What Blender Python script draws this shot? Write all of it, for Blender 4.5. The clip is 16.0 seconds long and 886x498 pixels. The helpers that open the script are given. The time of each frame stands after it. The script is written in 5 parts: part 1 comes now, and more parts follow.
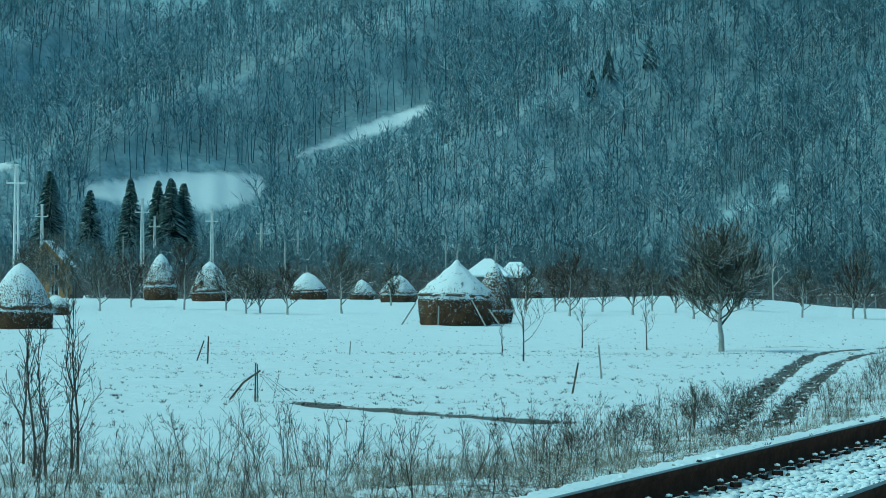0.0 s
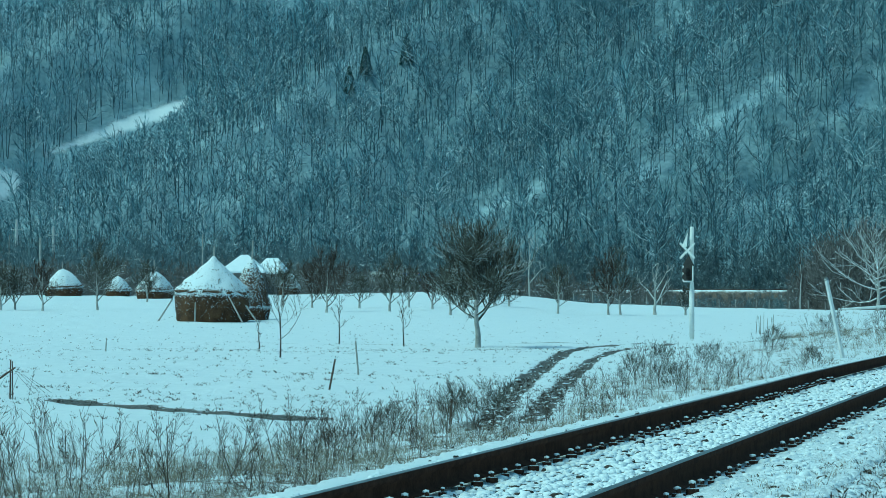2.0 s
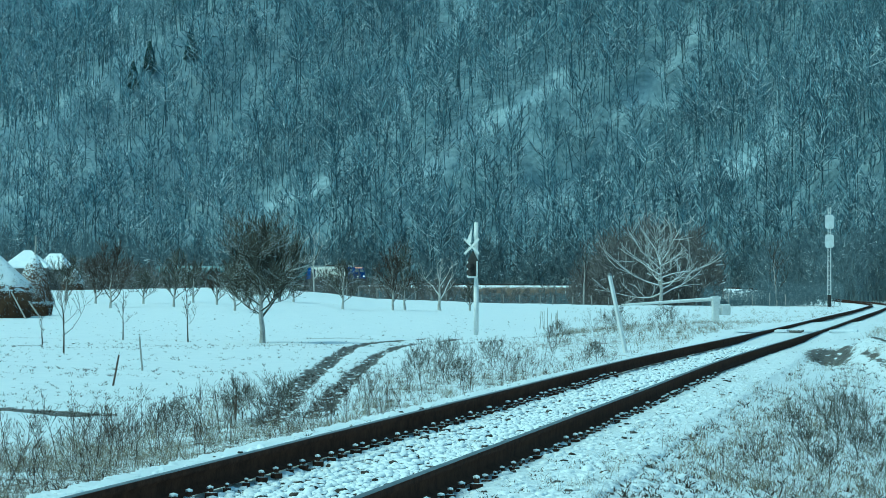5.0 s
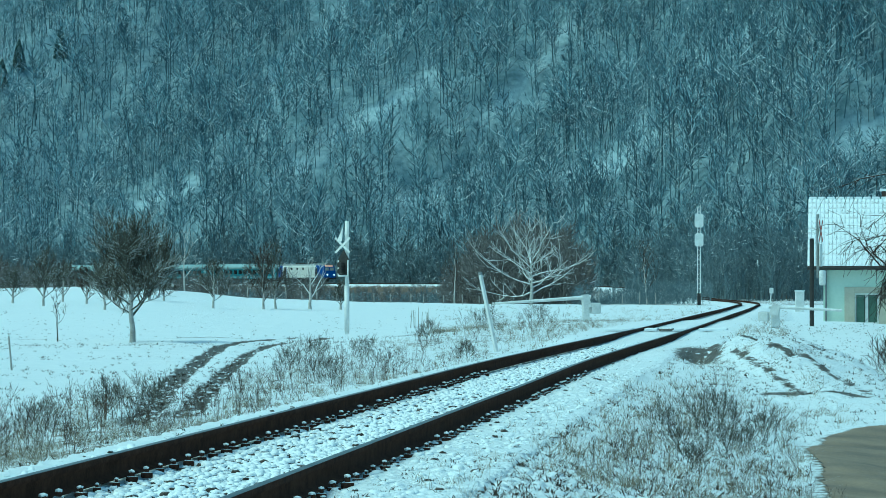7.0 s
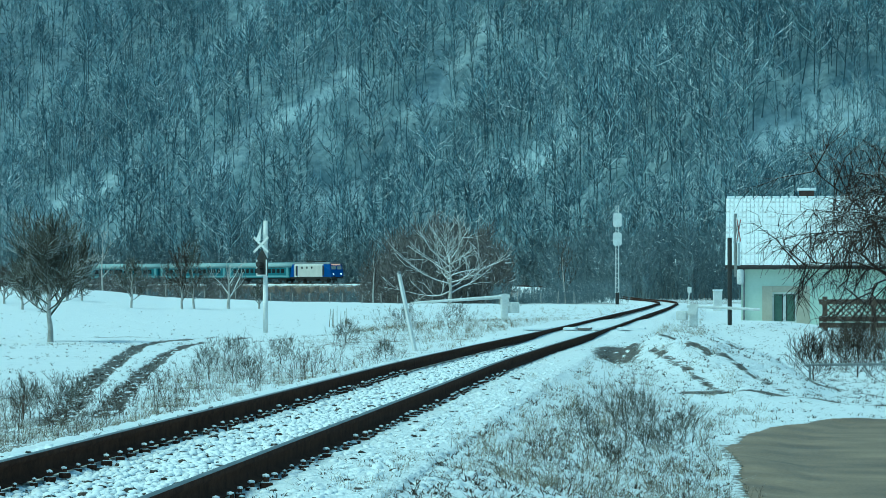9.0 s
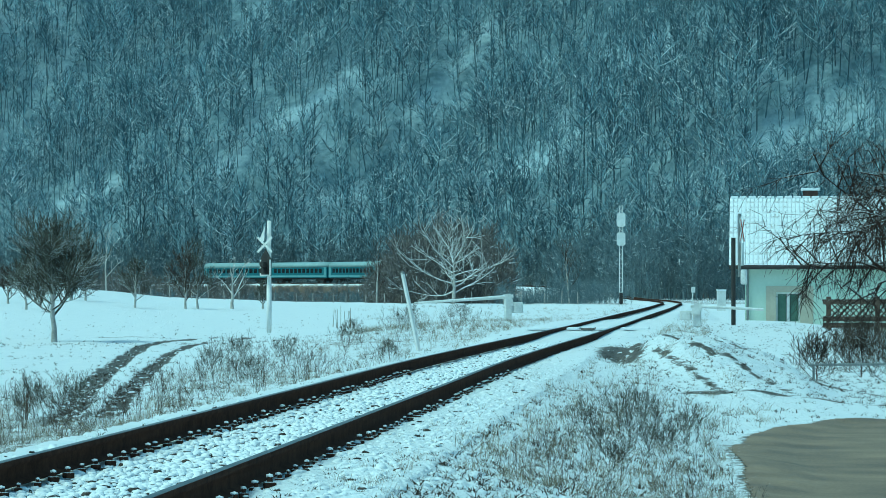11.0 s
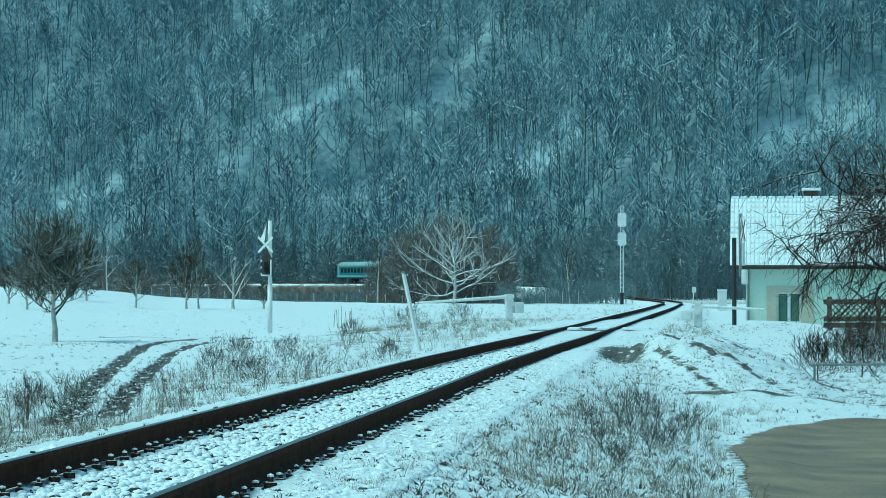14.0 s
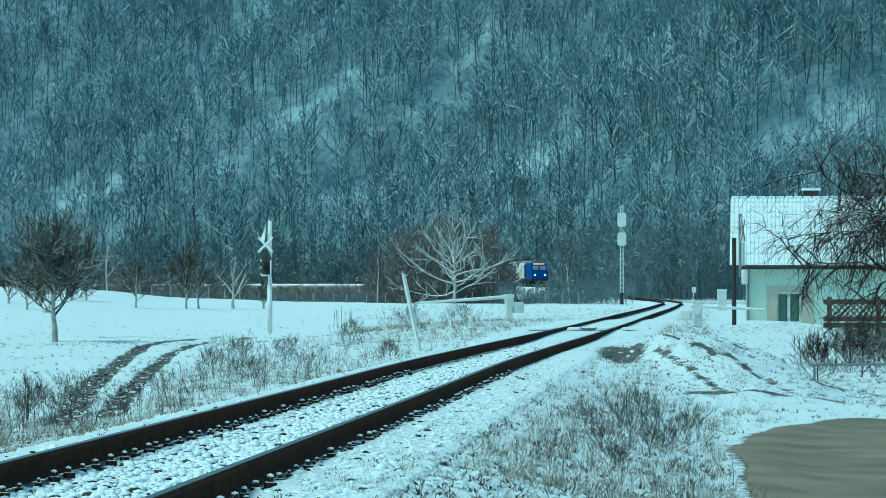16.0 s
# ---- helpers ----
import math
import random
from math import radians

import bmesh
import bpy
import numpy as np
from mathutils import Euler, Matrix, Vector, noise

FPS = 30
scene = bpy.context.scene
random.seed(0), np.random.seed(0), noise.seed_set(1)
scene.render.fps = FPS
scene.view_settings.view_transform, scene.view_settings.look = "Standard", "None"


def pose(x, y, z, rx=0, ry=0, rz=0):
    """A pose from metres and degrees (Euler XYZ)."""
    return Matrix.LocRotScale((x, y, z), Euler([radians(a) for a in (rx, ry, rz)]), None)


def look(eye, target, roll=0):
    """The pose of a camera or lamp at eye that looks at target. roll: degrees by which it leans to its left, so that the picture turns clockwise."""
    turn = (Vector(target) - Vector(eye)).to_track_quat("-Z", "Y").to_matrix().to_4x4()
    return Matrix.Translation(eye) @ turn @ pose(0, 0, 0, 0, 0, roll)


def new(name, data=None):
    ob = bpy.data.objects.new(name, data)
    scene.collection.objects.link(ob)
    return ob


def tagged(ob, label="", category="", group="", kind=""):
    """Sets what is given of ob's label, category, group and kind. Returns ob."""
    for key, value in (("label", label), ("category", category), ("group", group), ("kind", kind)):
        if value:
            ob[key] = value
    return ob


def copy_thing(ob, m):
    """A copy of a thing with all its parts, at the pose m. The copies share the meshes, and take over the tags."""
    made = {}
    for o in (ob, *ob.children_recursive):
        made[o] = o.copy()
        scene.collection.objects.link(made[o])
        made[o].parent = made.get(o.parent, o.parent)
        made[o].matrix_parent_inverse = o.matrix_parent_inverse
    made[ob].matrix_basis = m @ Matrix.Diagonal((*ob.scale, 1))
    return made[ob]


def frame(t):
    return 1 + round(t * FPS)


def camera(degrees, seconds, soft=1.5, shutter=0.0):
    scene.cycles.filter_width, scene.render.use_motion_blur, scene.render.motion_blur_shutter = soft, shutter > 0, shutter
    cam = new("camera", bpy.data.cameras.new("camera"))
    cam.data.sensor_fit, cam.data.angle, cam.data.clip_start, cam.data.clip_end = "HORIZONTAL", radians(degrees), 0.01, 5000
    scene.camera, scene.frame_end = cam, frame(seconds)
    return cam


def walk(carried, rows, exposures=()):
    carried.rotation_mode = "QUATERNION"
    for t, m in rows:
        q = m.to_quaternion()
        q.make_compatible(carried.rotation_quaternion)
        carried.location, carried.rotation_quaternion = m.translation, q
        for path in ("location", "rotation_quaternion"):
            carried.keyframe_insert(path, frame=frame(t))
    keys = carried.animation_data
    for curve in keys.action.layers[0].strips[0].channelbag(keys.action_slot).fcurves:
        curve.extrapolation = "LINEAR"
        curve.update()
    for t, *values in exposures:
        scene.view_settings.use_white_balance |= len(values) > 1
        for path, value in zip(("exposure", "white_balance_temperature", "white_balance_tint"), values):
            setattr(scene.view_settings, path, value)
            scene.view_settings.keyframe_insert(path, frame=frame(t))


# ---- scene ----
cam = camera(15.0, 16.0, soft=0.75)
EYE = 1.09  # metres above the rail tops, which are the world's zero level
# seconds, pan to the left, tilt up, roll
PAN = [
    (0.0, 11.309, 0.837, -0.153), (0.5, 10.302, 0.811, -0.150), (1.0, 9.316, 0.811, -0.139), (1.5, 8.313, 0.797, -0.126),
    (2.0, 7.174, 0.783, -0.113), (2.5, 6.206, 0.773, -0.100), (3.0, 5.549, 0.771, -0.096), (3.5, 4.987, 0.756, -0.094),
    (6.0, 2.472, 0.707, -0.078), (6.5, 1.885, 0.706, -0.050), (7.0, 1.310, 0.697, -0.042), (7.5, 0.769, 0.703, -0.030),
    (8.0, 0.346, 0.691, -0.015), (8.5, 0.006, 0.688, -0.008), (9.0, -0.075, 0.687, 0.0), (11.5, 0.0, 0.687, 0.0),
    (12.0, 0.003, 0.687, 0.0), (16.0, 0.0, 0.687, 0.0),
]
# the clip's camera opens up a little as it pans to the brighter side
EXPOSURES = [(0, -0.10, 4750, -45), (2, 0.02, 4760, -44), (3.5, 0.14, 4800, -43), (7, 0.20, 4900, -42), (16, 0.20, 4920, -42)]
walk(cam, [(t, pose(0, 0, EYE, 90 + tilt, roll, pan)) for t, pan, tilt, roll in PAN], EXPOSURES)

# ---- plan: the railway's line and the lie of the land ----
# centre line of the track from behind the camera to the far valley: x, y, z of the rail tops
LINE = np.array([
    (-11.1, -100, 0), (-6.6, -40, 0), (-3.61, 0, 0), (-2.05, 21, 0), (-0.85, 37, 0), (0.46, 54.5, 0), (4.2, 97, 0), (8.6, 150, 0), (12.8, 200, 0),
    (16.4, 245, 0), (19.8, 290, 0.0), (21.3, 330, 0.05), (21.4, 370, 0.12), (20.6, 420, 0.5), (18.9, 480, 1.2), (15.0, 535, 1.65), (10.1, 551.3, 1.8),
    (2.8, 584.5, 2.05), (-6.1, 617.3, 2.25), (-19.7, 648.4, 2.35), (-38.2, 676.9, 2.4), (-60.4, 702.6, 2.4), (-85.0, 726.1, 2.4), (-112.6, 745.7, 2.4),
    (-143, 757, 2.4), (-190, 766, 1.8), (-250, 770, 1.8), (-320, 768, 1.8),
])


def smooth_line(points, step):
    """A smooth curve through the points, at even steps of length."""
    p = np.vstack([2 * points[0] - points[1], points, 2 * points[-1] - points[-2]])
    out = []
    for i in range(1, len(p) - 2):
        a, b, c, d = p[i - 1], p[i], p[i + 1], p[i + 2]
        l1, l2, l3 = (max(np.linalg.norm(q), 1e-6) for q in (b - a, c - b, d - c))
        m1 = (c - a) / (l1 + l2) * l2
        m2 = (d - b) / (l2 + l3) * l2
        for s in np.arange(0, 1, 1 / max(2, int(l2 / 1.5))):
            out.append((2 * s**3 - 3 * s**2 + 1) * b + (s**3 - 2 * s**2 + s) * m1 + (-2 * s**3 + 3 * s**2) * c + (s**3 - s**2) * m2)
    out = np.array(out + [p[-2]])
    run = np.concatenate([[0], np.cumsum(np.linalg.norm(np.diff(out, axis=0), axis=1))])
    want = np.arange(0, run[-1], step)
    return np.stack([np.interp(want, run, out[:, k]) for k in range(3)], 1)


TRACK = smooth_line(LINE, 1.0)


def sm(a, b, v):
    t = np.clip((v - a) / (b - a), 0, 1)
    return t * t * (3 - 2 * t)


def waves(x, y, size, seed):
    """Soft uneven relief between -1 and 1."""
    r = np.random.RandomState(seed)
    out = 0
    for k in range(5):
        a, f, p = r.uniform(0, 6.28), (1.0 + 0.7 * k) / size, r.uniform(0, 6.28)
        out = out + np.sin(6.28 * f * (x * np.cos(a) + y * np.sin(a)) + p) / (1 + 0.6 * k)
    return out / 2.6


def from_track(x, y):
    """How far a place lies from the track (left of it below zero), and the rail level there."""
    shape = np.shape(x)
    x, y = np.ravel(x), np.ravel(y)
    side, level = np.empty(len(x)), np.empty(len(x))
    way = np.gradient(TRACK, axis=0)
    for i in range(0, len(x), 20000):
        px, py = x[i:i + 20000, None], y[i:i + 20000, None]
        coarse = ((px - TRACK[None, ::12, 0])**2 + (py - TRACK[None, ::12, 1])**2).argmin(1) * 12
        best = np.full(len(px), 1e18)
        pick = coarse.copy()
        for k in range(-12, 13):
            j = np.clip(coarse + k, 0, len(TRACK) - 1)
            dd = (px[:, 0] - TRACK[j, 0])**2 + (py[:, 0] - TRACK[j, 1])**2
            pick = np.where(dd < best, j, pick)
            best = np.minimum(dd, best)
        t, w = TRACK[pick], way[pick]
        side[i:i + 20000] = (px[:, 0] - t[:, 0]) * w[:, 1] - (py[:, 0] - t[:, 1]) * w[:, 0]
        side[i:i + 20000] = np.sign(side[i:i + 20000]) * np.sqrt(best)
        level[i:i + 20000] = t[:, 2]
    return side.reshape(shape), level.reshape(shape)


def hill_foot(b):
    """Distance at which the wooded hillside begins, by bearing in degrees."""
    return np.interp(b, [-60, -22, -14, -8, -3, 0, 1.5, 3, 5, 8, 14, 60], [600, 800, 815, 790, 745, 715, 690, 660, 625, 600, 590, 560])


def hill(x, y):
    d, b = np.hypot(x, y), np.degrees(np.arctan2(x, y))
    up = np.maximum(d - hill_foot(b), 0)
    spur = np.sin(6.28 * (x - 0.55 * up) / 105 + 0.6) + 0.3 * np.sin(6.28 * (x - 0.9 * up) / 47 + 2.0)
    rise = 0.5 * up + sm(0, 90, up) * (7 * spur + 3 * waves(x, y, 60, 5))
    return np.maximum(np.minimum(rise, 330 + 0.02 * up), 0)


def ground(x, y):
    """Height of the land at x, y."""
    x, y = np.asarray(x, float), np.asarray(y, float)
    d, b = np.hypot(x, y), np.degrees(np.arctan2(x, y))
    near = -0.62 + 0.05 * waves(x, y, 9, 1) + 0.03 * waves(x, y, 3.1, 2)
    near = near - 0.22 * sm(70, 35, d) * sm(-5, -9, b)
    edge = np.interp(b, [-22, -12, -9.5, -7.5, -6.3, -5.3, -4.65, -2.7, -0.8, 1.2, 5], [0.95, 0.95, 1.1, 1.35, 1.25, 0.7, 0.3, -0.1, -0.3, -0.35, -0.3])
    land = near + sm(140, 330, d) * (edge + 0.62)
    # the meadow ends above the stream
    brink = sm(334, 352, d) * sm(3.2, 1.5, b)
    land = land - brink * (2.0 + edge * 0.6) * sm(0.0, 0.6, brink)
    side, level = from_track(x, y)
    bank = level - 0.2 - np.where(side > 0, 0.2, 0.4) * np.maximum(np.abs(side) - 1.75, 0) - 0.02 * np.maximum(np.abs(side) - 4, 0)
    mix = sm(5.0, 1.7, np.abs(side))
    out = np.where(np.abs(side) < 9, np.maximum(land, bank) * mix + np.maximum(land, bank - 0.0) * (1 - mix), land)
    out = np.where(np.abs(side) < 1.75, level - 0.2 + 0.03 * sm(0.84, 0.95, np.abs(side)) + 0.005 * waves(x, y, 0.6, 14), out)
    # the crossing's road rises to the rails
    ramp = sm(72, 97, y) * sm(150, 128, y) * sm(12, 5, np.abs(side))
    out = out + ramp * np.maximum(-0.1 - out, 0)
    # the snowed-over lane climbs from the road to the crossing between low banks
    left = np.interp(y, [46, 55, 70, 95], [2.9, 3.0, 3.5, 4.6])
    right = np.interp(y, [46, 55, 70, 92], [5.7, 6.3, 7.0, 7.6])
    lane = sm(0.0, 0.5, x - left) * sm(-0.1, 0.55, right - x) * sm(110, 95, y) * sm(47.5, 50, y)
    lane = lane * np.maximum(-0.58 + 0.42 * sm(47, 70, y) + 0.08 * sm(70, 95, y) + 0.03 * waves(x, y, 1.4, 9) - out, 0)
    out = out + lane
    # heaped earth and snow beside the crossing
    heap = np.exp(-(((x - 4.55) / 1.4)**2 + ((y - 60) / 8.5)**2))
    out = out + heap * (0.50 + 0.10 * waves(x, y * 0.5, 1.7, 8) + 0.05 * waves(x, y * 0.4, 0.6, 18))
    out = out - 0.22 * np.exp(-(((x - 3.45 - 0.035 * (y - 66)) / 0.4)**2 + ((y - 64) / 5)**2))
    # the wet road
    worn = sm(0.1, 0.9, road_inside(x, y))
    out = out - worn * (0.10 + 0.04 * waves(x, y, 9, 1) + 0.025 * waves(x, y, 3.1, 2))
    return out + hill(x, y) + 0.5 * sm(0, 30, hill(x, y)) * waves(x, y, 7, 3)


def road_inside(x, y):
    """Metres inside the edge of the wet road, below zero outside it."""
    left = np.interp(y, [5, 20, 29.7, 36, 40, 43.5, 46.5], [1.15, 2.1, 2.68, 3.05, 3.6, 4.85, 8.0])
    wob = 0.10 * waves(x, 0.2 * y, 1.5, 11) + 0.025 * waves(x, 0.15 * y, 0.5, 12)
    return np.minimum(np.minimum(x - left, (44.4 + 0.25 * (x - 5) - y) * 0.35), y + 30) + wob


def spot(bearing, d):
    """A place on the land, by compass bearing from straight ahead and distance."""
    x, y = d * math.sin(radians(bearing)), d * math.cos(radians(bearing))
    return x, y, float(ground(x, y))


# ---- sky and light ----
world = bpy.data.worlds.new("winter_sky")
scene.world = world
world.use_nodes = True
wn = world.node_tree
sky = wn.nodes.new("ShaderNodeTexSky")
sky.sky_type, sky.sun_disc = "NISHITA", False
sky.sun_elevation, sky.sun_rotation = radians(54), radians(-110)
sky.air_density, sky.dust_density, sky.ozone_density = 1.2, 0.6, 1.5
wn.links.new(sky.outputs["Color"], wn.nodes["Background"].inputs["Color"])
wn.nodes["Background"].inputs["Strength"].default_value = 0.12
sun_data = bpy.data.lights.new("sun", "SUN")
sun_data.energy, sun_data.angle, sun_data.color = 2.1, radians(34), (1.0, 0.90, 0.78)
sun = new("sun", sun_data)
sun.matrix_world = look((-62, -22, 92), (0, 0, 0))


# ---- materials ----
def surface(name, a, b, size=1.0, rough=0.8, bump=0.3, depth=0.02, fine=8.0, metal=0.0, snow=None, spread=0.12, vary=0.0, spec=0.3, rag=0.5):
    """A two-scale mottled surface between colours a and b; patches about size metres across. snow: how far up a face must point to hold snow."""
    m = bpy.data.materials.new(name)
    m.use_nodes = True
    n, link = m.node_tree.nodes, m.node_tree.links.new
    bsdf = n["Principled BSDF"]
    at = n.new("ShaderNodeTexCoord").outputs["Object"]
    coarse, grain = n.new("ShaderNodeTexNoise"), n.new("ShaderNodeTexNoise")
    coarse.inputs["Scale"].default_value, coarse.inputs["Detail"].default_value = 1 / size, 4
    grain.inputs["Scale"].default_value, grain.inputs["Detail"].default_value = fine / size, 3
    link(at, coarse.inputs["Vector"]), link(at, grain.inputs["Vector"])
    add = n.new("ShaderNodeMath")
    add.operation = "MULTIPLY_ADD"
    link(grain.outputs["Fac"], add.inputs[0])
    add.inputs[1].default_value = 0.6
    link(coarse.outputs["Fac"], add.inputs[2])
    span = n.new("ShaderNodeMapRange")
    span.inputs["From Min"].default_value, span.inputs["From Max"].default_value = 0.55, 1.05
    link(add.outputs[0], span.inputs["Value"])
    mix = n.new("ShaderNodeMix")
    mix.data_type = "RGBA"
    mix.inputs[6].default_value, mix.inputs[7].default_value = (*a, 1), (*b, 1)
    link(span.outputs[0], mix.inputs[0])
    colour = mix.outputs[2]
    if vary:
        info = n.new("ShaderNodeNewGeometry")
        hsv = n.new("ShaderNodeHueSaturation")
        r = n.new("ShaderNodeMapRange")
        r.inputs["To Min"].default_value, r.inputs["To Max"].default_value = 1 - vary, 1 + vary
        link(info.outputs["Random Per Island"], r.inputs["Value"])
        link(r.outputs[0], hsv.inputs["Value"]), link(colour, hsv.inputs["Color"])
        colour = hsv.outputs["Color"]
    if snow is not None:
        geo, xyz, w = n.new("ShaderNodeNewGeometry"), n.new("ShaderNodeSeparateXYZ"), n.new("ShaderNodeMapRange")
        link(geo.outputs["Normal"], xyz.inputs[0])
        jit = n.new("ShaderNodeMath")
        jit.operation = "MULTIPLY_ADD"
        link(grain.outputs["Fac"], jit.inputs[0])
        jit.inputs[1].default_value = rag
        link(xyz.outputs["Z"], jit.inputs[2])
        w.inputs["From Min"].default_value, w.inputs["From Max"].default_value = snow + rag / 2 - spread, snow + rag / 2 + spread
        link(jit.outputs[0], w.inputs["Value"])
        top = n.new("ShaderNodeMix")
        top.data_type = "RGBA"
        top.inputs[7].default_value = (0.82, 0.85, 0.88, 1)
        link(w.outputs[0], top.inputs[0]), link(colour, top.inputs[6])
        colour = top.outputs[2]
    link(colour, bsdf.inputs["Base Color"])
    bsdf.inputs["Roughness"].default_value, bsdf.inputs["Metallic"].default_value = rough, metal
    bsdf.inputs["Specular IOR Level"].default_value = spec
    if bump:
        bp = n.new("ShaderNodeBump")
        bp.inputs["Strength"].default_value, bp.inputs["Distance"].default_value = bump, depth
        link(add.outputs[0], bp.inputs["Height"]), link(bp.outputs[0], bsdf.inputs["Normal"])
    return m


def glow(name, colour, power):
    m = bpy.data.materials.new(name)
    m.use_nodes = True
    p = m.node_tree.nodes["Principled BSDF"]
    p.inputs["Base Color"].default_value = (*colour, 1)
    p.inputs["Emission Color"].default_value, p.inputs["Emission Strength"].default_value = (*colour, 1), power
    return m


SNOW = surface("snow", (0.80, 0.83, 0.86), (0.90, 0.92, 0.94), 0.6, 0.65, 0.5, 0.04)
BARK = surface("bark_with_snow", (0.034, 0.022, 0.017), (0.095, 0.064, 0.050), 0.3, 0.9, 0.3, snow=0.62, spread=0.1)
DARK_BARK = surface("dark_bark", (0.022, 0.015, 0.012), (0.060, 0.040, 0.032), 0.3, 0.9, 0.2, snow=0.93, spread=0.08, spec=0.1)
PALE_BARK = surface("limewashed_bark", (0.30, 0.28, 0.25), (0.55, 0.53, 0.50), 0.25, 0.85, 0.4, snow=0.45)
FROST_BARK = surface("frosted_pale_bark", (0.34, 0.32, 0.29), (0.62, 0.60, 0.56), 0.3, 0.85, 0.3, snow=0.35)
ORCHARD_TWIG = surface("orchard_twigs", (0.050, 0.050, 0.040), (0.155, 0.150, 0.125), 0.6, 0.9, 0.0, snow=0.66, spread=0.15, vary=0.4, spec=0.1)
TWIG = surface("twigs", (0.045, 0.037, 0.031), (0.12, 0.098, 0.082), 0.8, 0.9, 0.0, snow=0.80, spread=0.15, vary=0.4, spec=0.1)
# far woods: the blue of distance haze is mixed into these three colours
HAZED_BARK = surface("hazed_woodland_bark", (0.060, 0.102, 0.128), (0.130, 0.195, 0.230), 9.0, 0.9, 0.0, snow=0.75, spread=0.2, vary=0.25, spec=0.1)
HAZED_LIMB = surface("hazed_snow_laden_limbs", (0.22, 0.33, 0.38), (0.44, 0.58, 0.65), 11.0, 0.9, 0.0, snow=0.55, spread=0.3, vary=0.3, spec=0.1)
HAZED_TWIG = surface("hazed_woodland_twigs", (0.092, 0.150, 0.190), (0.185, 0.262, 0.308), 16.0, 0.95, 0.0, snow=0.85, spread=0.25, vary=0.2, spec=0.1)
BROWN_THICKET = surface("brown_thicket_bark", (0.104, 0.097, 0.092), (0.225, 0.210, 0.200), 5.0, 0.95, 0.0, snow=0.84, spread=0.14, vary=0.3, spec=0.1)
# farther thicket: bark colour lifted and blued to imitate haze
HAZED_THICKET = surface("hazed_thicket_bark", (0.110, 0.148, 0.166), (0.225, 0.275, 0.295), 5.0, 0.95, 0.0, snow=0.84, spread=0.14, vary=0.3, spec=0.1)
# fir green made lighter and bluer, so that haze sits in the colour
HAZED_NEEDLES = surface("hazed_fir_needles", (0.030, 0.064, 0.062), (0.070, 0.125, 0.118), 1.2, 0.9, 0.0, snow=0.92, spread=0.2, vary=0.3, spec=0.1)
HAY = surface("weathered_hay", (0.032, 0.018, 0.010), (0.13, 0.075, 0.038), 0.5, 0.95, 0.9, 0.08, fine=7, snow=0.24, spread=0.06, rag=1.5)
SNOWY_HAY = surface("snow_over_hay", (0.05, 0.030, 0.018), (0.17, 0.105, 0.06), 0.6, 0.9, 0.9, 0.10, fine=8, snow=0.42, spread=0.10, rag=1.5)
CONCRETE = surface("pale_concrete", (0.66, 0.65, 0.63), (0.86, 0.85, 0.83), 0.7, 0.8, 0.2, snow=0.8)
WHITE_PAINT = surface("worn_white_paint", (0.60, 0.60, 0.57), (0.82, 0.82, 0.80), 0.5, 0.6, 0.15, snow=0.8)
RED_PAINT = surface("faded_red_paint", (0.32, 0.07, 0.05), (0.45, 0.12, 0.09), 0.3, 0.6, 0.1)
DARK_METAL = surface("dark_metal", (0.020, 0.020, 0.020), (0.055, 0.050, 0.045), 0.3, 0.55, 0.2)
GREY_METAL = surface("grey_metal", (0.16, 0.17, 0.17), (0.30, 0.31, 0.31), 0.3, 0.5, 0.1, metal=0.3)
RAIL_RUST = surface("rusty_rail_side", (0.026, 0.0125, 0.0075), (0.070, 0.034, 0.020), 0.15, 0.95, 0.4, 0.004, spec=0.08)
BOLT = surface("rusty_bolt", (0.030, 0.018, 0.012), (0.080, 0.045, 0.030), 0.05, 0.9, 0.1, snow=0.45, spec=0.1)
RAIL_TOP = surface("worn_rail_head", (0.10, 0.10, 0.10), (0.24, 0.24, 0.24), 0.4, 0.38, 0.05, metal=0.7)
SLEEPER = surface("sleeper_concrete", (0.12, 0.11, 0.10), (0.22, 0.20, 0.18), 0.3, 0.9, 0.3, snow=0.35)
STONE = surface("ballast_stone", (0.022, 0.019, 0.017), (0.085, 0.072, 0.062), 0.1, 0.9, 0.2, snow=-0.02, spread=0.08, vary=0.3, rag=0.7)
CRUST = surface("crusted_snow", (0.16, 0.12, 0.09), (0.30, 0.25, 0.20), 0.1, 0.9, 0.3, snow=0.02, spread=0.1, rag=0.8)
BARE_STONE = surface("bare_ballast_stone", (0.022, 0.019, 0.017), (0.085, 0.072, 0.062), 0.1, 0.9, 0.2, snow=0.95, vary=0.3)
OLD_WOOD = surface("weathered_wood", (0.045, 0.032, 0.024), (0.15, 0.11, 0.085), 0.25, 0.9, 0.4, snow=0.75)
GREY_WOOD = surface("grey_wood", (0.26, 0.25, 0.23), (0.48, 0.46, 0.43), 0.3, 0.85, 0.3, snow=0.75)
STRAW = surface("dry_grass", (0.13, 0.110, 0.075), (0.38, 0.33, 0.245), 0.5, 0.9, 0.0, snow=0.80, spread=0.1, vary=0.5, spec=0.1)
WEED = surface("dead_weeds", (0.030, 0.025, 0.021), (0.120, 0.096, 0.076), 0.4, 0.9, 0.0, snow=0.80, spread=0.1, vary=0.5, spec=0.1)
GREEN_WALL = surface("pale_green_render", (0.60, 0.70, 0.58), (0.68, 0.77, 0.66), 0.9, 0.85, 0.25)
BEIGE_TRIM = surface("beige_render", (0.50, 0.46, 0.36), (0.60, 0.56, 0.45), 0.5, 0.85, 0.2)
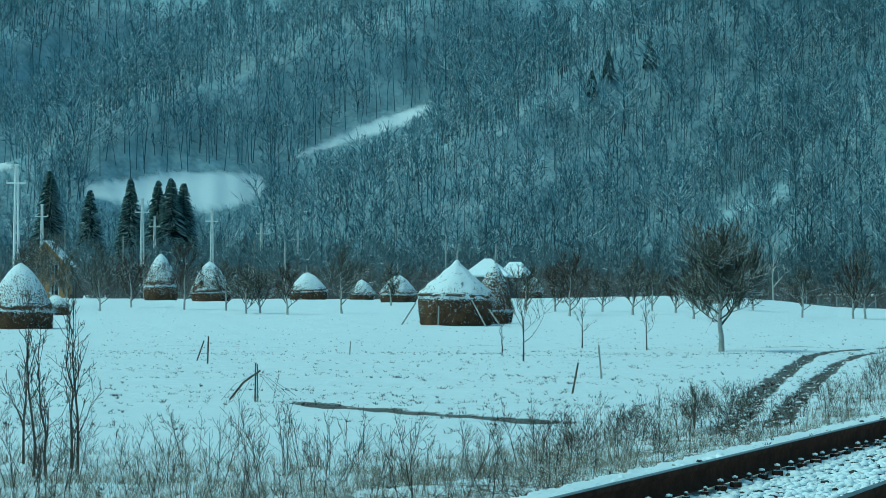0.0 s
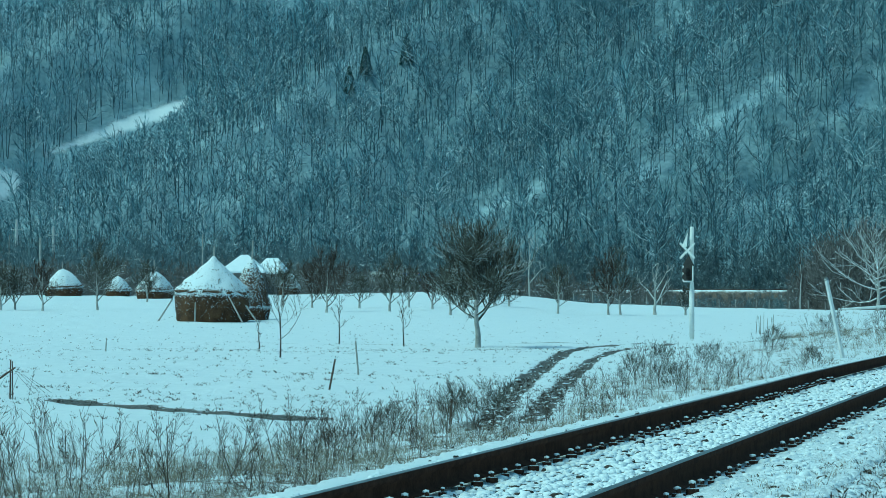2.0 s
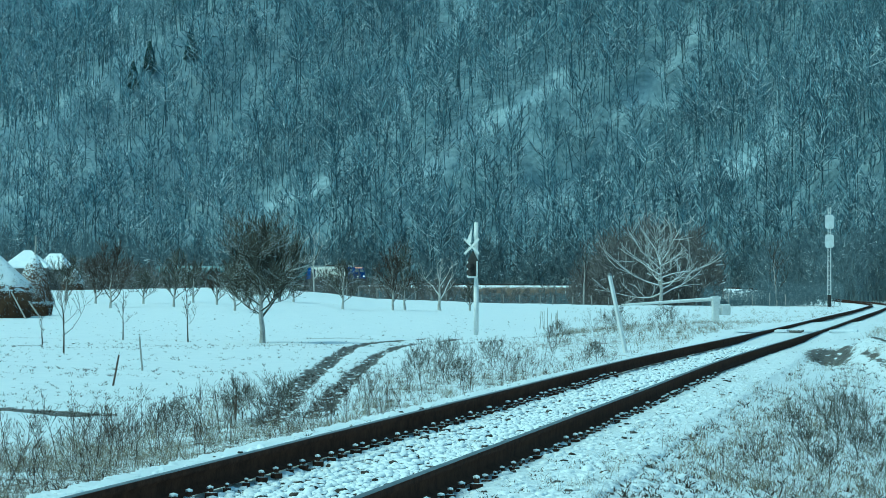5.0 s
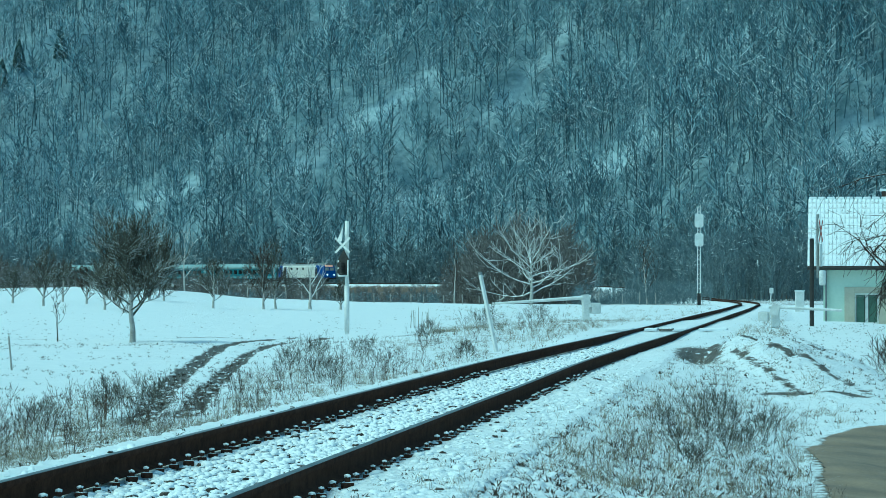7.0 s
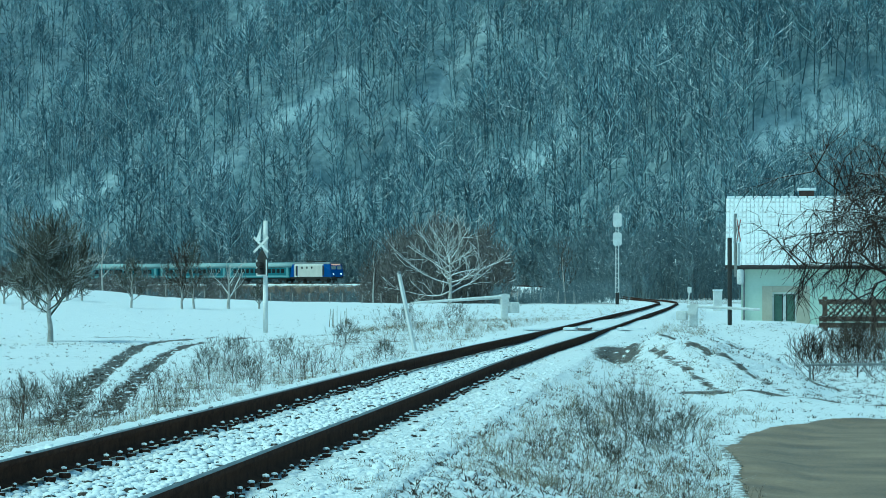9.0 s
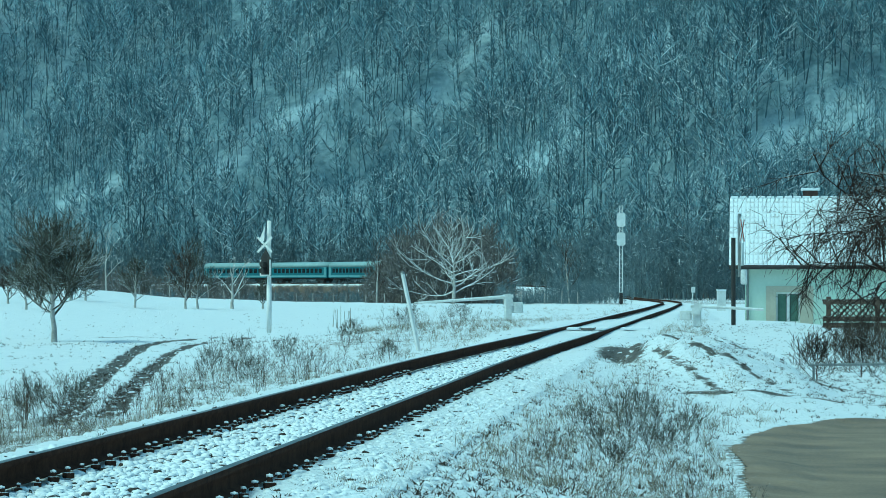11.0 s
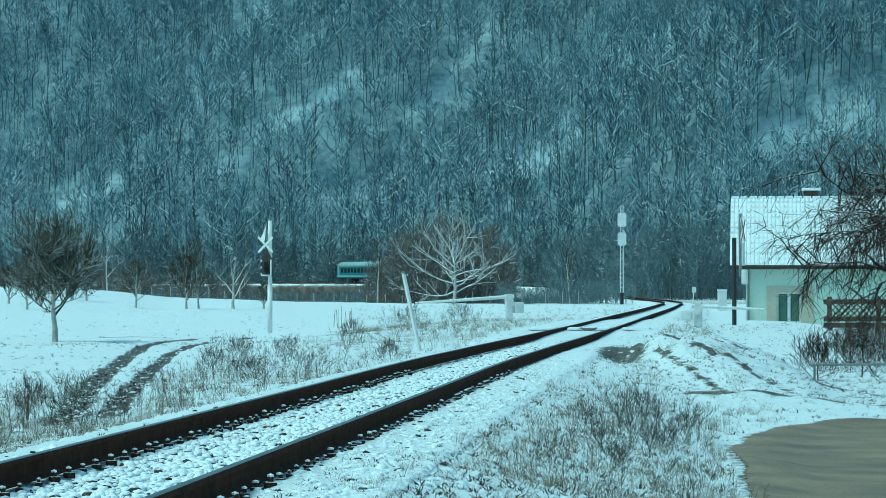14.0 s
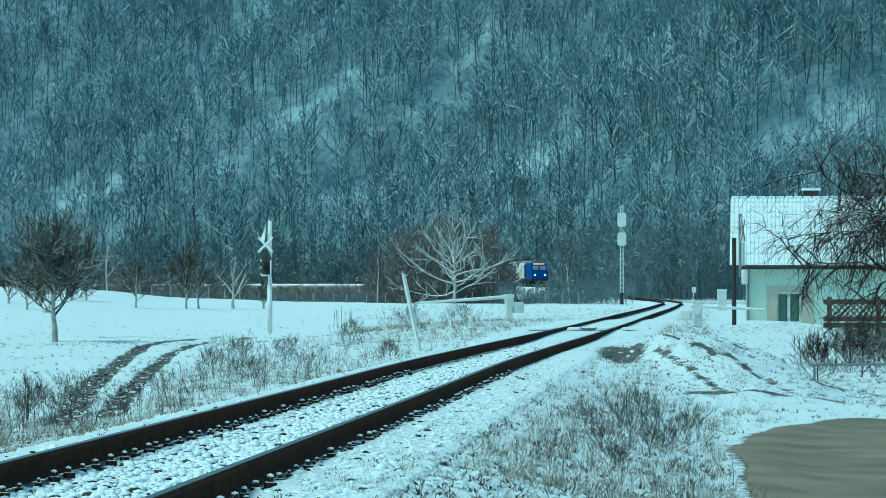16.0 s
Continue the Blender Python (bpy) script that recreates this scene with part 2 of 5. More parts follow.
YELLOW_WALL = surface("ochre_render", (0.34, 0.19, 0.075), (0.46, 0.27, 0.12), 0.9, 0.85, 0.2)
GREY_WALL = surface("grey_boards", (0.13, 0.12, 0.11), (0.25, 0.23, 0.21), 0.7, 0.85, 0.2)
TILE = surface("snowy_roof_tile", (0.16, 0.13, 0.12), (0.26, 0.20, 0.17), 0.25, 0.8, 0.3, snow=0.43, spread=0.12, rag=0.8)
BRICK = surface("chimney_brick", (0.055, 0.038, 0.032), (0.11, 0.072, 0.056), 0.2, 0.9, 0.3, snow=0.7)
SHUTTER = surface("green_blind", (0.10, 0.16, 0.12), (0.15, 0.22, 0.165), 0.3, 0.6, 0.1)
GLASS = surface("dark_window_glass", (0.012, 0.016, 0.018), (0.03, 0.035, 0.04), 0.8, 0.08, 0.0, spec=0.6)
LOCO_BLUE = surface("locomotive_blue", (0.012, 0.060, 0.27), (0.018, 0.080, 0.33), 1.5, 0.45, 0.05)
# windshield glass: its lit look is put into a pale base colour
WINDSHIELD = surface("windshield_lit_tone", (0.26, 0.29, 0.27), (0.38, 0.41, 0.38), 0.8, 0.2, 0.0)
LOCO_WHITE = surface("locomotive_white", (0.62, 0.61, 0.57), (0.74, 0.73, 0.69), 1.5, 0.4, 0.05)
COACH_BLUE = surface("coach_blue", (0.042, 0.140, 0.180), (0.058, 0.180, 0.220), 2.0, 0.5, 0.05)
COACH_ROOF = surface("coach_roof", (0.26, 0.37, 0.38), (0.36, 0.48, 0.49), 2.0, 0.5, 0.05)
COACH_BAND = surface("coach_light_band", (0.20, 0.37, 0.40), (0.26, 0.44, 0.47), 2.0, 0.5, 0.05)
LAMP_WHITE = glow("lit_headlamp", (1.0, 0.95, 0.85), 1.3)
LAMP_RED = glow("lit_marker_panel", (0.9, 0.42, 0.28), 0.55)


def ground_material():
    """Thin snow over turf; the attribute mud bares wet earth, litter bares leaves and stubble."""
    m = bpy.data.materials.new("snowy_ground")
    m.use_nodes = True
    n, link = m.node_tree.nodes, m.node_tree.links.new
    bsdf = n["Principled BSDF"]
    at = n.new("ShaderNodeTexCoord").outputs["Object"]

    def noisy(scale, detail=4, stretch=None):
        t = n.new("ShaderNodeTexNoise")
        t.inputs["Scale"].default_value, t.inputs["Detail"].default_value = scale, detail
        src = at
        if stretch:
            mp = n.new("ShaderNodeMapping")
            mp.inputs["Scale"].default_value = stretch
            link(at, mp.inputs["Vector"])
            src = mp.outputs[0]
        link(src, t.inputs["Vector"])
        return t.outputs["Fac"]

    def calc(op, x, y):
        c = n.new("ShaderNodeMath")
        c.operation = op
        for k, v in enumerate((x, y)):
            if isinstance(v, (int, float)):
                c.inputs[k].default_value = v
            else:
                link(v, c.inputs[k])
        return c.outputs[0]

    def ramp(v, lo, hi):
        r = n.new("ShaderNodeMapRange")
        r.inputs["From Min"].default_value, r.inputs["From Max"].default_value = lo, hi
        link(v, r.inputs["Value"])
        return r.outputs[0]

    def blend(f, a, b):
        x = n.new("ShaderNodeMix")
        x.data_type = "RGBA"
        link(f, x.inputs[0])
        for k, v in ((6, a), (7, b)):
            if isinstance(v, tuple):
                x.inputs[k].default_value = (*v, 1)
            else:
                link(v, x.inputs[k])
        return x.outputs[2]

    mud, litter = n.new("ShaderNodeAttribute"), n.new("ShaderNodeAttribute")
    mud.attribute_name, litter.attribute_name = "mud", "litter"
    big, mid, small, grit = noisy(0.25), noisy(2.2, 5), noisy(11, 4), noisy(45, 3)
    snow = blend(mid, (0.76, 0.80, 0.84), (0.90, 0.92, 0.94))
    earth = blend(ramp(small, 0.35, 0.65), (0.046, 0.039, 0.030), (0.155, 0.132, 0.102))
    turf = blend(ramp(small, 0.35, 0.65), (0.060, 0.044, 0.034), (0.19, 0.145, 0.105))
    bare = calc("ADD", litter.outputs["Fac"], calc("MULTIPLY", calc("SUBTRACT", mid, 0.5), 0.9))
    bare = calc("ADD", bare, calc("MULTIPLY", calc("SUBTRACT", small, 0.5), 1.1))
    colour = blend(ramp(bare, 0.52, 0.66), snow, turf)
    # the floor of the woods: leaf litter under a dusting of snow, whiter in the gullies; both tones carry a painted
    # blue haze
    wood, thin = n.new("ShaderNodeAttribute"), n.new("ShaderNodeAttribute")
    wood.attribute_name, thin.attribute_name = "wood", "thin"
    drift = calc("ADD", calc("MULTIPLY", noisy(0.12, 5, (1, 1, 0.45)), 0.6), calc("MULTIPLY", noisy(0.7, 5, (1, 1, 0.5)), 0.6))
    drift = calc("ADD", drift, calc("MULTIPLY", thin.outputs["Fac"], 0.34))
    hazed_floor = blend(ramp(drift, 0.48, 1.02), (0.125, 0.190, 0.225), (0.47, 0.58, 0.64))
    colour = blend(wood.outputs["Fac"], colour, hazed_floor)
    wet = calc("ADD", mud.outputs["Fac"], calc("MULTIPLY", calc("SUBTRACT", small, 0.5), 1.3))
    wet = calc("ADD", wet, calc("MULTIPLY", calc("SUBTRACT", mid, 0.5), 0.5))
    wet = ramp(wet, 0.42, 0.60)
    colour = blend(wet, colour, earth)
    link(colour, bsdf.inputs["Base Color"])
    rough = n.new("ShaderNodeMapRange")
    rough.inputs["To Min"].default_value, rough.inputs["To Max"].default_value = 0.7, 0.5
    link(wet, rough.inputs["Value"]), link(rough.outputs[0], bsdf.inputs["Roughness"])
    bsdf.inputs["Specular IOR Level"].default_value = 0.25
    bp = n.new("ShaderNodeBump")
    bp.inputs["Strength"].default_value, bp.inputs["Distance"].default_value = 0.9, 0.11
    link(calc("ADD", calc("MULTIPLY", small, 0.7), calc("ADD", calc("MULTIPLY", grit, 0.25), mid)), bp.inputs["Height"])
    link(bp.outputs[0], bsdf.inputs["Normal"])
    return m


GROUND = ground_material()
ROAD = surface("wet_gravel_road", (0.120, 0.080, 0.042), (0.33, 0.232, 0.132), 0.9, 0.5, 0.3, 0.008, fine=28, spec=0.4)


# ---- builders ----
def mesh_of(name, verts, faces, mats, index=None, smooth=False):
    me = bpy.data.meshes.new(name)
    verts = np.asarray(verts, np.float32)
    if isinstance(faces, np.ndarray):
        k = faces.shape[1]
        me.vertices.add(len(verts)), me.loops.add(faces.size), me.polygons.add(len(faces))
        me.vertices.foreach_set("co", verts.ravel())
        me.loops.foreach_set("vertex_index", faces.ravel().astype(np.int32))
        me.polygons.foreach_set("loop_start", np.arange(0, faces.size, k, dtype=np.int32))
        me.update(calc_edges=True)
    else:
        me.from_pydata([tuple(v) for v in verts.tolist()], [], faces)
    for m in mats:
        me.materials.append(m)
    if index is not None:
        me.polygons.foreach_set("material_index", np.asarray(index, np.int32))
    if smooth:
        me.polygons.foreach_set("use_smooth", np.ones(len(me.polygons), bool))
    me.update()
    return me


def part(name, bm, material, parent=None, label="", smooth=False):
    """Links a bmesh, or a finished mesh, as one object under its thing."""
    if isinstance(bm, bmesh.types.BMesh):
        me = bpy.data.meshes.new(name)
        bm.to_mesh(me)
        bm.free()
        me.materials.append(material)
        if smooth:
            me.polygons.foreach_set("use_smooth", np.ones(len(me.polygons), bool))
    else:
        me = bm
    ob = new(name, me)
    ob.parent = parent
    if label:
        ob["label"] = label
    return ob


def thing(name, m, label, category, group="", kind=""):
    ob = new(name)
    ob.empty_display_size = 0.2
    ob.matrix_basis = m
    return tagged(ob, label, category, group, kind)


def box(x, y, z, sx, sy, sz, bevel=0.0, bm=None, turn=None):
    """A block centred at x, y, z, with rounded edges; added to bm if one is given."""
    out = bm or bmesh.new()
    mat = Matrix.Translation((x, y, z)) @ (turn or Matrix()) @ Matrix.Diagonal((sx, sy, sz, 1))
    made = bmesh.ops.create_cube(out, size=1, matrix=mat)
    if bevel:
        edges = list({e for v in made["verts"] for e in v.link_edges})
        bmesh.ops.bevel(out, geom=edges, offset=bevel, segments=2, affect="EDGES", profile=0.6)
    return out


def rod(points, radii, sides=8, bm=None, cap=True):
    """A round bar through the points, tapering by radii."""
    out = bm or bmesh.new()
    rings = []
    pts = [Vector(p) for p in points]
    if isinstance(radii, (int, float)):
        radii = [radii] * len(pts)
    for i, p in enumerate(pts):
        way = (pts[min(i + 1, len(pts) - 1)] - pts[max(i - 1, 0)]).normalized()
        q = way.to_track_quat("Z", "Y")
        rings.append([out.verts.new(p + q @ Vector((radii[i] * math.cos(6.2832 * k / sides), radii[i] * math.sin(6.2832 * k / sides), 0))) for k in range(sides)])
    for a, b in zip(rings, rings[1:]):
        for k in range(sides):
            out.faces.new((a[k], a[(k + 1) % sides], b[(k + 1) % sides], b[k]))
    if cap:
        out.faces.new(rings[0][::-1])
        out.faces.new(rings[-1])
    return out


def plate(outline, thick, axis="y", bm=None):
    """A flat board cut to an outline of (across, up), thick along the axis."""
    out = bm or bmesh.new()
    put = {"y": lambda a, b, t: (a, t, b), "x": lambda a, b, t: (t, a, b), "z": lambda a, b, t: (a, b, t)}[axis]
    lo = [out.verts.new(put(a, b, -thick / 2)) for a, b in outline]
    hi = [out.verts.new(put(a, b, thick / 2)) for a, b in outline]
    out.faces.new(lo), out.faces.new(hi[::-1])
    for k in range(len(lo)):
        j = (k + 1) % len(lo)
        out.faces.new((lo[k], hi[k], hi[j], lo[j]))
    bmesh.ops.recalc_face_normals(out, faces=out.faces[:])
    return out


# ---- the land: one sheet ----
RUTS = [
    [(-5.1, 44.0), (-5.3, 48.0), (-6.06, 57.0), (-7.14, 72.2), (-8.9, 99.0), (-9.3, 112.0), (-7.9, 121.0)],
    [(-4.55, 45.7), (-4.95, 52.0), (-5.55, 60.6), (-6.24, 72.3), (-7.64, 99.0), (-7.6, 112.0), (-6.6, 121.0)],
    [(-13.3, 55.4), (-11.3, 52.9), (-9.9, 50.9), (-8.2, 49.4)],
]
WIDE = [0.24, 0.19, 0.42]
# earth showing along the heap beside the crossing
CRACKS = [
    [(3.6, 70), (4.3, 63), (5.3, 60.5), (6.3, 57), (7.2, 54)], [(3.75, 60), (3.95, 56), (4.1, 52.5), (4.25, 50)], [(3.5, 50.6), (4.3, 50), (5.4, 49.6), (6.6, 49.8), (8.2, 51)],
    [(4.4, 59), (4.9, 54.5), (5.2, 50)],
]
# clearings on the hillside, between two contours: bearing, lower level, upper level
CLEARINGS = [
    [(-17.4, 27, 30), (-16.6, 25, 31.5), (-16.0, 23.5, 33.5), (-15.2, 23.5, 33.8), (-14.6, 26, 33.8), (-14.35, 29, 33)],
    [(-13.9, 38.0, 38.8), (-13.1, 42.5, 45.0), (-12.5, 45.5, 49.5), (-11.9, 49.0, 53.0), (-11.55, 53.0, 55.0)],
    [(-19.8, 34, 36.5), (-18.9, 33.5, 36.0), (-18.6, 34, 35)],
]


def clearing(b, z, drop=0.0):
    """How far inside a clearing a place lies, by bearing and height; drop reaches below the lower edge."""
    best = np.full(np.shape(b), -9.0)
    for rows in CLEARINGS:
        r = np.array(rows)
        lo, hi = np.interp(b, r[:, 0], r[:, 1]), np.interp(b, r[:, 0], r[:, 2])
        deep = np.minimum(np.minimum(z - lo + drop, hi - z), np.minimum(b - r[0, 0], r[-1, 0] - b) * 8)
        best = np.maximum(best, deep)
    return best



# snowy gullies and thin-grown slopes of the hillside: bearing and height angle along each, half width in degrees, strength
GULLIES = [
    ([(-6.93, 1.22), (-6.2, 1.55), (-5.5, 1.85)], 0.14, 0.75), ([(-4.44, 2.7), (-4.2, 3.7), (-3.7, 4.15), (-2.9, 4.75)], 0.14, 0.75),
    ([(-4.0, 1.9), (-3.4, 2.3), (-2.9, 2.85), (-2.3, 3.1), (-1.5, 3.7)], 0.17, 0.65), ([(-2.15, 1.45), (-1.0, 1.75), (-0.35, 2.15)], 0.12, 0.8),
    ([(0.7, 1.9), (1.4, 2.05), (1.85, 2.25), (2.2, 2.7)], 0.16, 0.85), ([(2.0, 2.9), (2.65, 3.65), (3.3, 4.05), (4.2, 4.4)], 0.2, 0.7),
    ([(5.4, 2.3), (5.9, 2.7), (6.6, 2.9), (7.6, 3.05)], 0.2, 1.0), ([(5.9, 1.7), (6.7, 1.85), (7.6, 2.05)], 0.12, 0.9), ([(3.0, 1.05), (4.0, 1.3), (4.7, 1.7)], 0.13, 0.6),
    ([(-9.6, 2.7), (-9.0, 3.6), (-8.5, 4.5)], 0.25, 0.4), ([(-8.2, 2.1), (-7.4, 2.6), (-6.8, 3.3), (-6.2, 4.2)], 0.15, 0.4), ([(-15.6, 3.6), (-14.0, 4.2), (-12.9, 4.9)], 0.2, 0.25),
    ([(-18.6, 3.2), (-17.2, 3.9), (-16.2, 4.8)], 0.2, 0.25), ([(-11.4, 1.6), (-10.6, 2.2), (-10.0, 2.6)], 0.13, 0.5), ([(-0.6, 2.9), (0.2, 3.6), (0.9, 4.6)], 0.12, 0.5),
]


def gully(b, e):
    """How far a place of the hillside lies in a snowy gully, 0 to 1, by bearing and height angle."""
    best = np.zeros(np.shape(b))
    for path, half, power in GULLIES:
        k = near_path(b, e, path)
        best = np.maximum(best, power * sm(half * 1.7, half * 0.3, k + 0.08 * waves(b, e, 0.5, 61)))
    return best


def height_angle(x, y, z):
    return np.degrees(np.arctan2(z - EYE, np.hypot(x, y)))


def near_path(x, y, path):
    best = np.full(np.shape(x), 1e9)
    for (ax, ay), (bx, by) in zip(path, path[1:]):
        ux, uy = bx - ax, by - ay
        t = np.clip(((x - ax) * ux + (y - ay) * uy) / (ux * ux + uy * uy), 0, 1)
        best = np.minimum(best, np.hypot(x - ax - t * ux, y - ay - t * uy))
    return best


def inside(x, y, ring):
    hit = np.zeros(np.shape(x), bool)
    for (ax, ay), (bx, by) in zip(ring, ring[1:] + ring[:1]):
        with np.errstate(divide="ignore", invalid="ignore"):
            hit ^= ((ay > y) != (by > y)) & (x < (bx - ax) * (y - ay) / (by - ay) + ax)
    return hit


def make_ground():
    bearings = np.concatenate([np.arange(-180, -24, 6.0), np.arange(-24, -20, 0.5), np.arange(-20, 9.0, 0.05), np.arange(9.0, 14, 0.5), np.arange(14, 180, 6.0)])
    dist = np.concatenate([[0.01, 4.0, 8.0, 12.0], np.geomspace(15, 130, 330), np.geomspace(133, 400, 110), np.geomspace(405, 690, 70), np.arange(693, 1000, 1.8), np.geomspace(1003, 1150, 12), np.geomspace(1200, 4800, 10)])
    b, d = np.meshgrid(np.radians(bearings), dist)
    x, y = d * np.sin(b), d * np.cos(b)
    z = ground(x, y)
    mud = np.zeros(x.shape)
    for path, wide in zip(RUTS, WIDE):
        k = near_path(x, y, path)
        mud = np.maximum(mud, sm(wide * 1.5, wide * 0.5, k))
        z = z - 0.05 * sm(wide * 1.3, wide * 0.4, k)
    mud = np.maximum(mud, 0.82 * np.exp(-(((x + 5.2) / 0.6)**2 + ((y - 46.5) / 2.4)**2)))
    # bared earth on the heap beside the crossing
    mound = np.exp(-(((x - 4.6) / 1.9)**2 + ((y - 61) / 10)**2))
    mud = np.maximum(mud, mound * np.clip(0.1 + 0.6 * waves(x * 2.2, y * 0.35, 2.4, 21), 0, 0.6))
    mud = np.maximum(mud, (1.5 + 0.3 * waves(x, y * 0.4, 1.1, 22)) * np.exp(-(((x - 3.5 - 0.035 * (y - 66)) / 0.42)**2 + ((y - 66) / 7)**2)))
    for path in CRACKS:
        mud = np.maximum(mud, (0.72 + 0.75 * waves(x, y * 0.4, 0.9, 23)) * sm(0.17, 0.03, near_path(x, y * 0.4, [(a, c * 0.4) for a, c in path])))
    mud = np.maximum(mud, 0.62 * sm(-0.35, 0.15, road_inside(x, y)))
    mud = np.maximum(mud, 0.75 * np.exp(-((np.hypot(x, y) - 118 - 0.3 * waves(x, y, 9, 4)) / 0.7)**2) * sm(-2.5, -4.5, np.degrees(b)) * (0.6 + 0.4 * waves(x, y, 7, 30)))
    side, _ = from_track(x, y)
    deg = np.degrees(b)
    litter = 0.12 + 0.12 * waves(x, y, 14, 6) + (0.07 + 0.13 * waves(x * 0.12, y, 7, 26)) * sm(60, 100, d) * sm(400, 300, d) * sm(0, -1.5, deg)
    litter = litter + np.where(side > 0, 0.15, 0.24) * sm(1.5, 2.6, np.abs(side)) * sm(9, 5, np.abs(side)) * sm(420, 200, d)
    litter = litter + 0.12 * sm(48, 34, d) * sm(-4, -8, deg) 
    litter = litter + (0.545 + 0.02 * sm(-1, 5, deg) + 0.13 * waves(x, y, 26, 15)) * sm(2, 10, hill(x, y)) + 0.42 * np.maximum(sm(340, 352, d), sm(285, 335, d) * sm(0.6, 1.4, deg)) * sm(10, 4, hill(x, y)) * sm(2.0, 3.6, np.abs(side))
    litter = litter + 0.4 * sm(500, 560, d) * sm(1.2, 2.0, np.abs(side)) * sm(10, 4, hill(x, y))
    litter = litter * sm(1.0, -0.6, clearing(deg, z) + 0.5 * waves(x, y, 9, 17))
    # wood marks where the haze-tinted floor colour replaces snow and turf
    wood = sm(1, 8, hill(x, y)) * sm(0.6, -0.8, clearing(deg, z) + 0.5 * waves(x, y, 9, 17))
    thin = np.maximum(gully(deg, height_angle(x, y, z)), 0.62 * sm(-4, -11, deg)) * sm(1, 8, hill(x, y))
    rows, cols = x.shape
    i = np.arange(rows - 1)[:, None] * cols + np.arange(cols)[None]
    j = np.arange(rows - 1)[:, None] * cols + (np.arange(cols) + 1)[None] % cols
    quads = np.stack([i, i + cols, j + cols, j], -1).reshape(-1, 4)[:, ::-1]
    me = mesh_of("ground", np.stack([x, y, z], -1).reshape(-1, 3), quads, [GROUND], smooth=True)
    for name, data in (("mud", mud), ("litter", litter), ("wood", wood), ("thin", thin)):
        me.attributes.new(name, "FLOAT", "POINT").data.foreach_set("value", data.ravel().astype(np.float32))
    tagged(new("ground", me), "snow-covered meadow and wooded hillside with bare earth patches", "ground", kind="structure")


make_ground()


def make_road():
    xs, ys = np.meshgrid(np.arange(1.0, 9.6, 0.045), np.arange(16, 52, 0.1))
    keep = road_inside(xs, ys) > 0.02
    z = ground(xs, ys) + 0.014 + 0.03 * sm(0.3, 0.9, road_inside(xs, ys))
    rows, cols = xs.shape
    i = (np.arange(rows - 1)[:, None] * cols + np.arange(cols - 1)[None]).ravel()
    quads = np.stack([i, i + 1, i + cols + 1, i + cols], -1)
    quads = quads[keep.ravel()[quads].all(1)]
    used, inv = np.unique(quads, return_inverse=True)
    v = np.stack([xs, ys, z], -1).reshape(-1, 3)[used]
    tagged(new("road", mesh_of("road", v, inv.reshape(-1, 4), [ROAD], smooth=True)), "wet brown gravel road cleared of snow", "road", kind="structure")


make_road()


# ---- bare trees ----
def grow(rng, height, girth, fork, limbs, rise, reach, subs, twigs, droop=0.0, lean=0.05, leader=1.0):
    """Lines of a bare tree: a list of (points, radii, order). fork: share of the height where limbs begin; rise: their angle in degrees."""
    out = []
    top = height * leader
    trunk = [np.array([0.0, 0.0, -0.15])]
    drift = rng.uniform(-lean, lean, 2)
    for k in range(1, 7):
        trunk.append(np.array([drift[0] * top * k / 6 + rng.uniform(-1, 1) * 0.02 * top, drift[1] * top * k / 6 + rng.uniform(-1, 1) * 0.02 * top, top * k / 6]))
    trunk = np.array(trunk)
    out.append((trunk, girth * np.array([1.25, 0.95, 0.82, 0.66, 0.48, 0.3, 0.12]), 0))

    def branch(start, way, length, r, order, n_subs):
        pts, p, w = [start], start.copy(), way.copy()
        for k in range(4):
            w = w + rng.normal(0, 0.13 if droop <= 0 else 0.24, 3) + np.array([0, 0, (0.10 if droop <= 0 else -droop * (k + 1) * 0.35)])
            w = w / np.linalg.norm(w)
            p = p + w * length / 4
            pts.append(p.copy())
        pts = np.array(pts)
        out.append((pts, r * np.array([1, 0.8, 0.6, 0.4, 0.2]), order))
        if order >= 3:
            return
        for k in range(n_subs):
            s = rng.uniform(0.25, 1.0)
            i = min(int(s * 4), 3)
            base = pts[i] + (pts[i + 1] - pts[i]) * (s * 4 - i)
            side = rng.normal(0, 1, 3)
            side = side / np.linalg.norm(side)
            w2 = w * 0.75 + side * 0.8 + np.array([0, 0, 0.25 if droop <= 0 else -0.1])
            w2 = w2 / np.linalg.norm(w2)
            branch(base, w2, length * rng.uniform(0.35, 0.6), r * 0.45, order + 1, twigs)

    for k in range(limbs):
        s = fork + (0.97 - fork) * (k + rng.uniform(0, 0.8)) / limbs
        i = min(int(s * 6), 5)
        base = trunk[i] + (trunk[i + 1] - trunk[i]) * (s * 6 - i)
        az = k * 2.4 + rng.uniform(-0.5, 0.5)
        el = radians(min(rise + rng.uniform(-14, 14) + (82 - rise) * 0.7 * ((s - fork) / (1 - fork))**1.5, 84))
        way = np.array([math.cos(az) * math.cos(el), math.sin(az) * math.cos(el), math.sin(el)])
        branch(base, way, reach * rng.uniform(0.7, 1.1) * (1.15 - 0.6 * (s - fork)), girth * 0.55 * (1.1 - 0.5 * s), 1, subs)
    return out


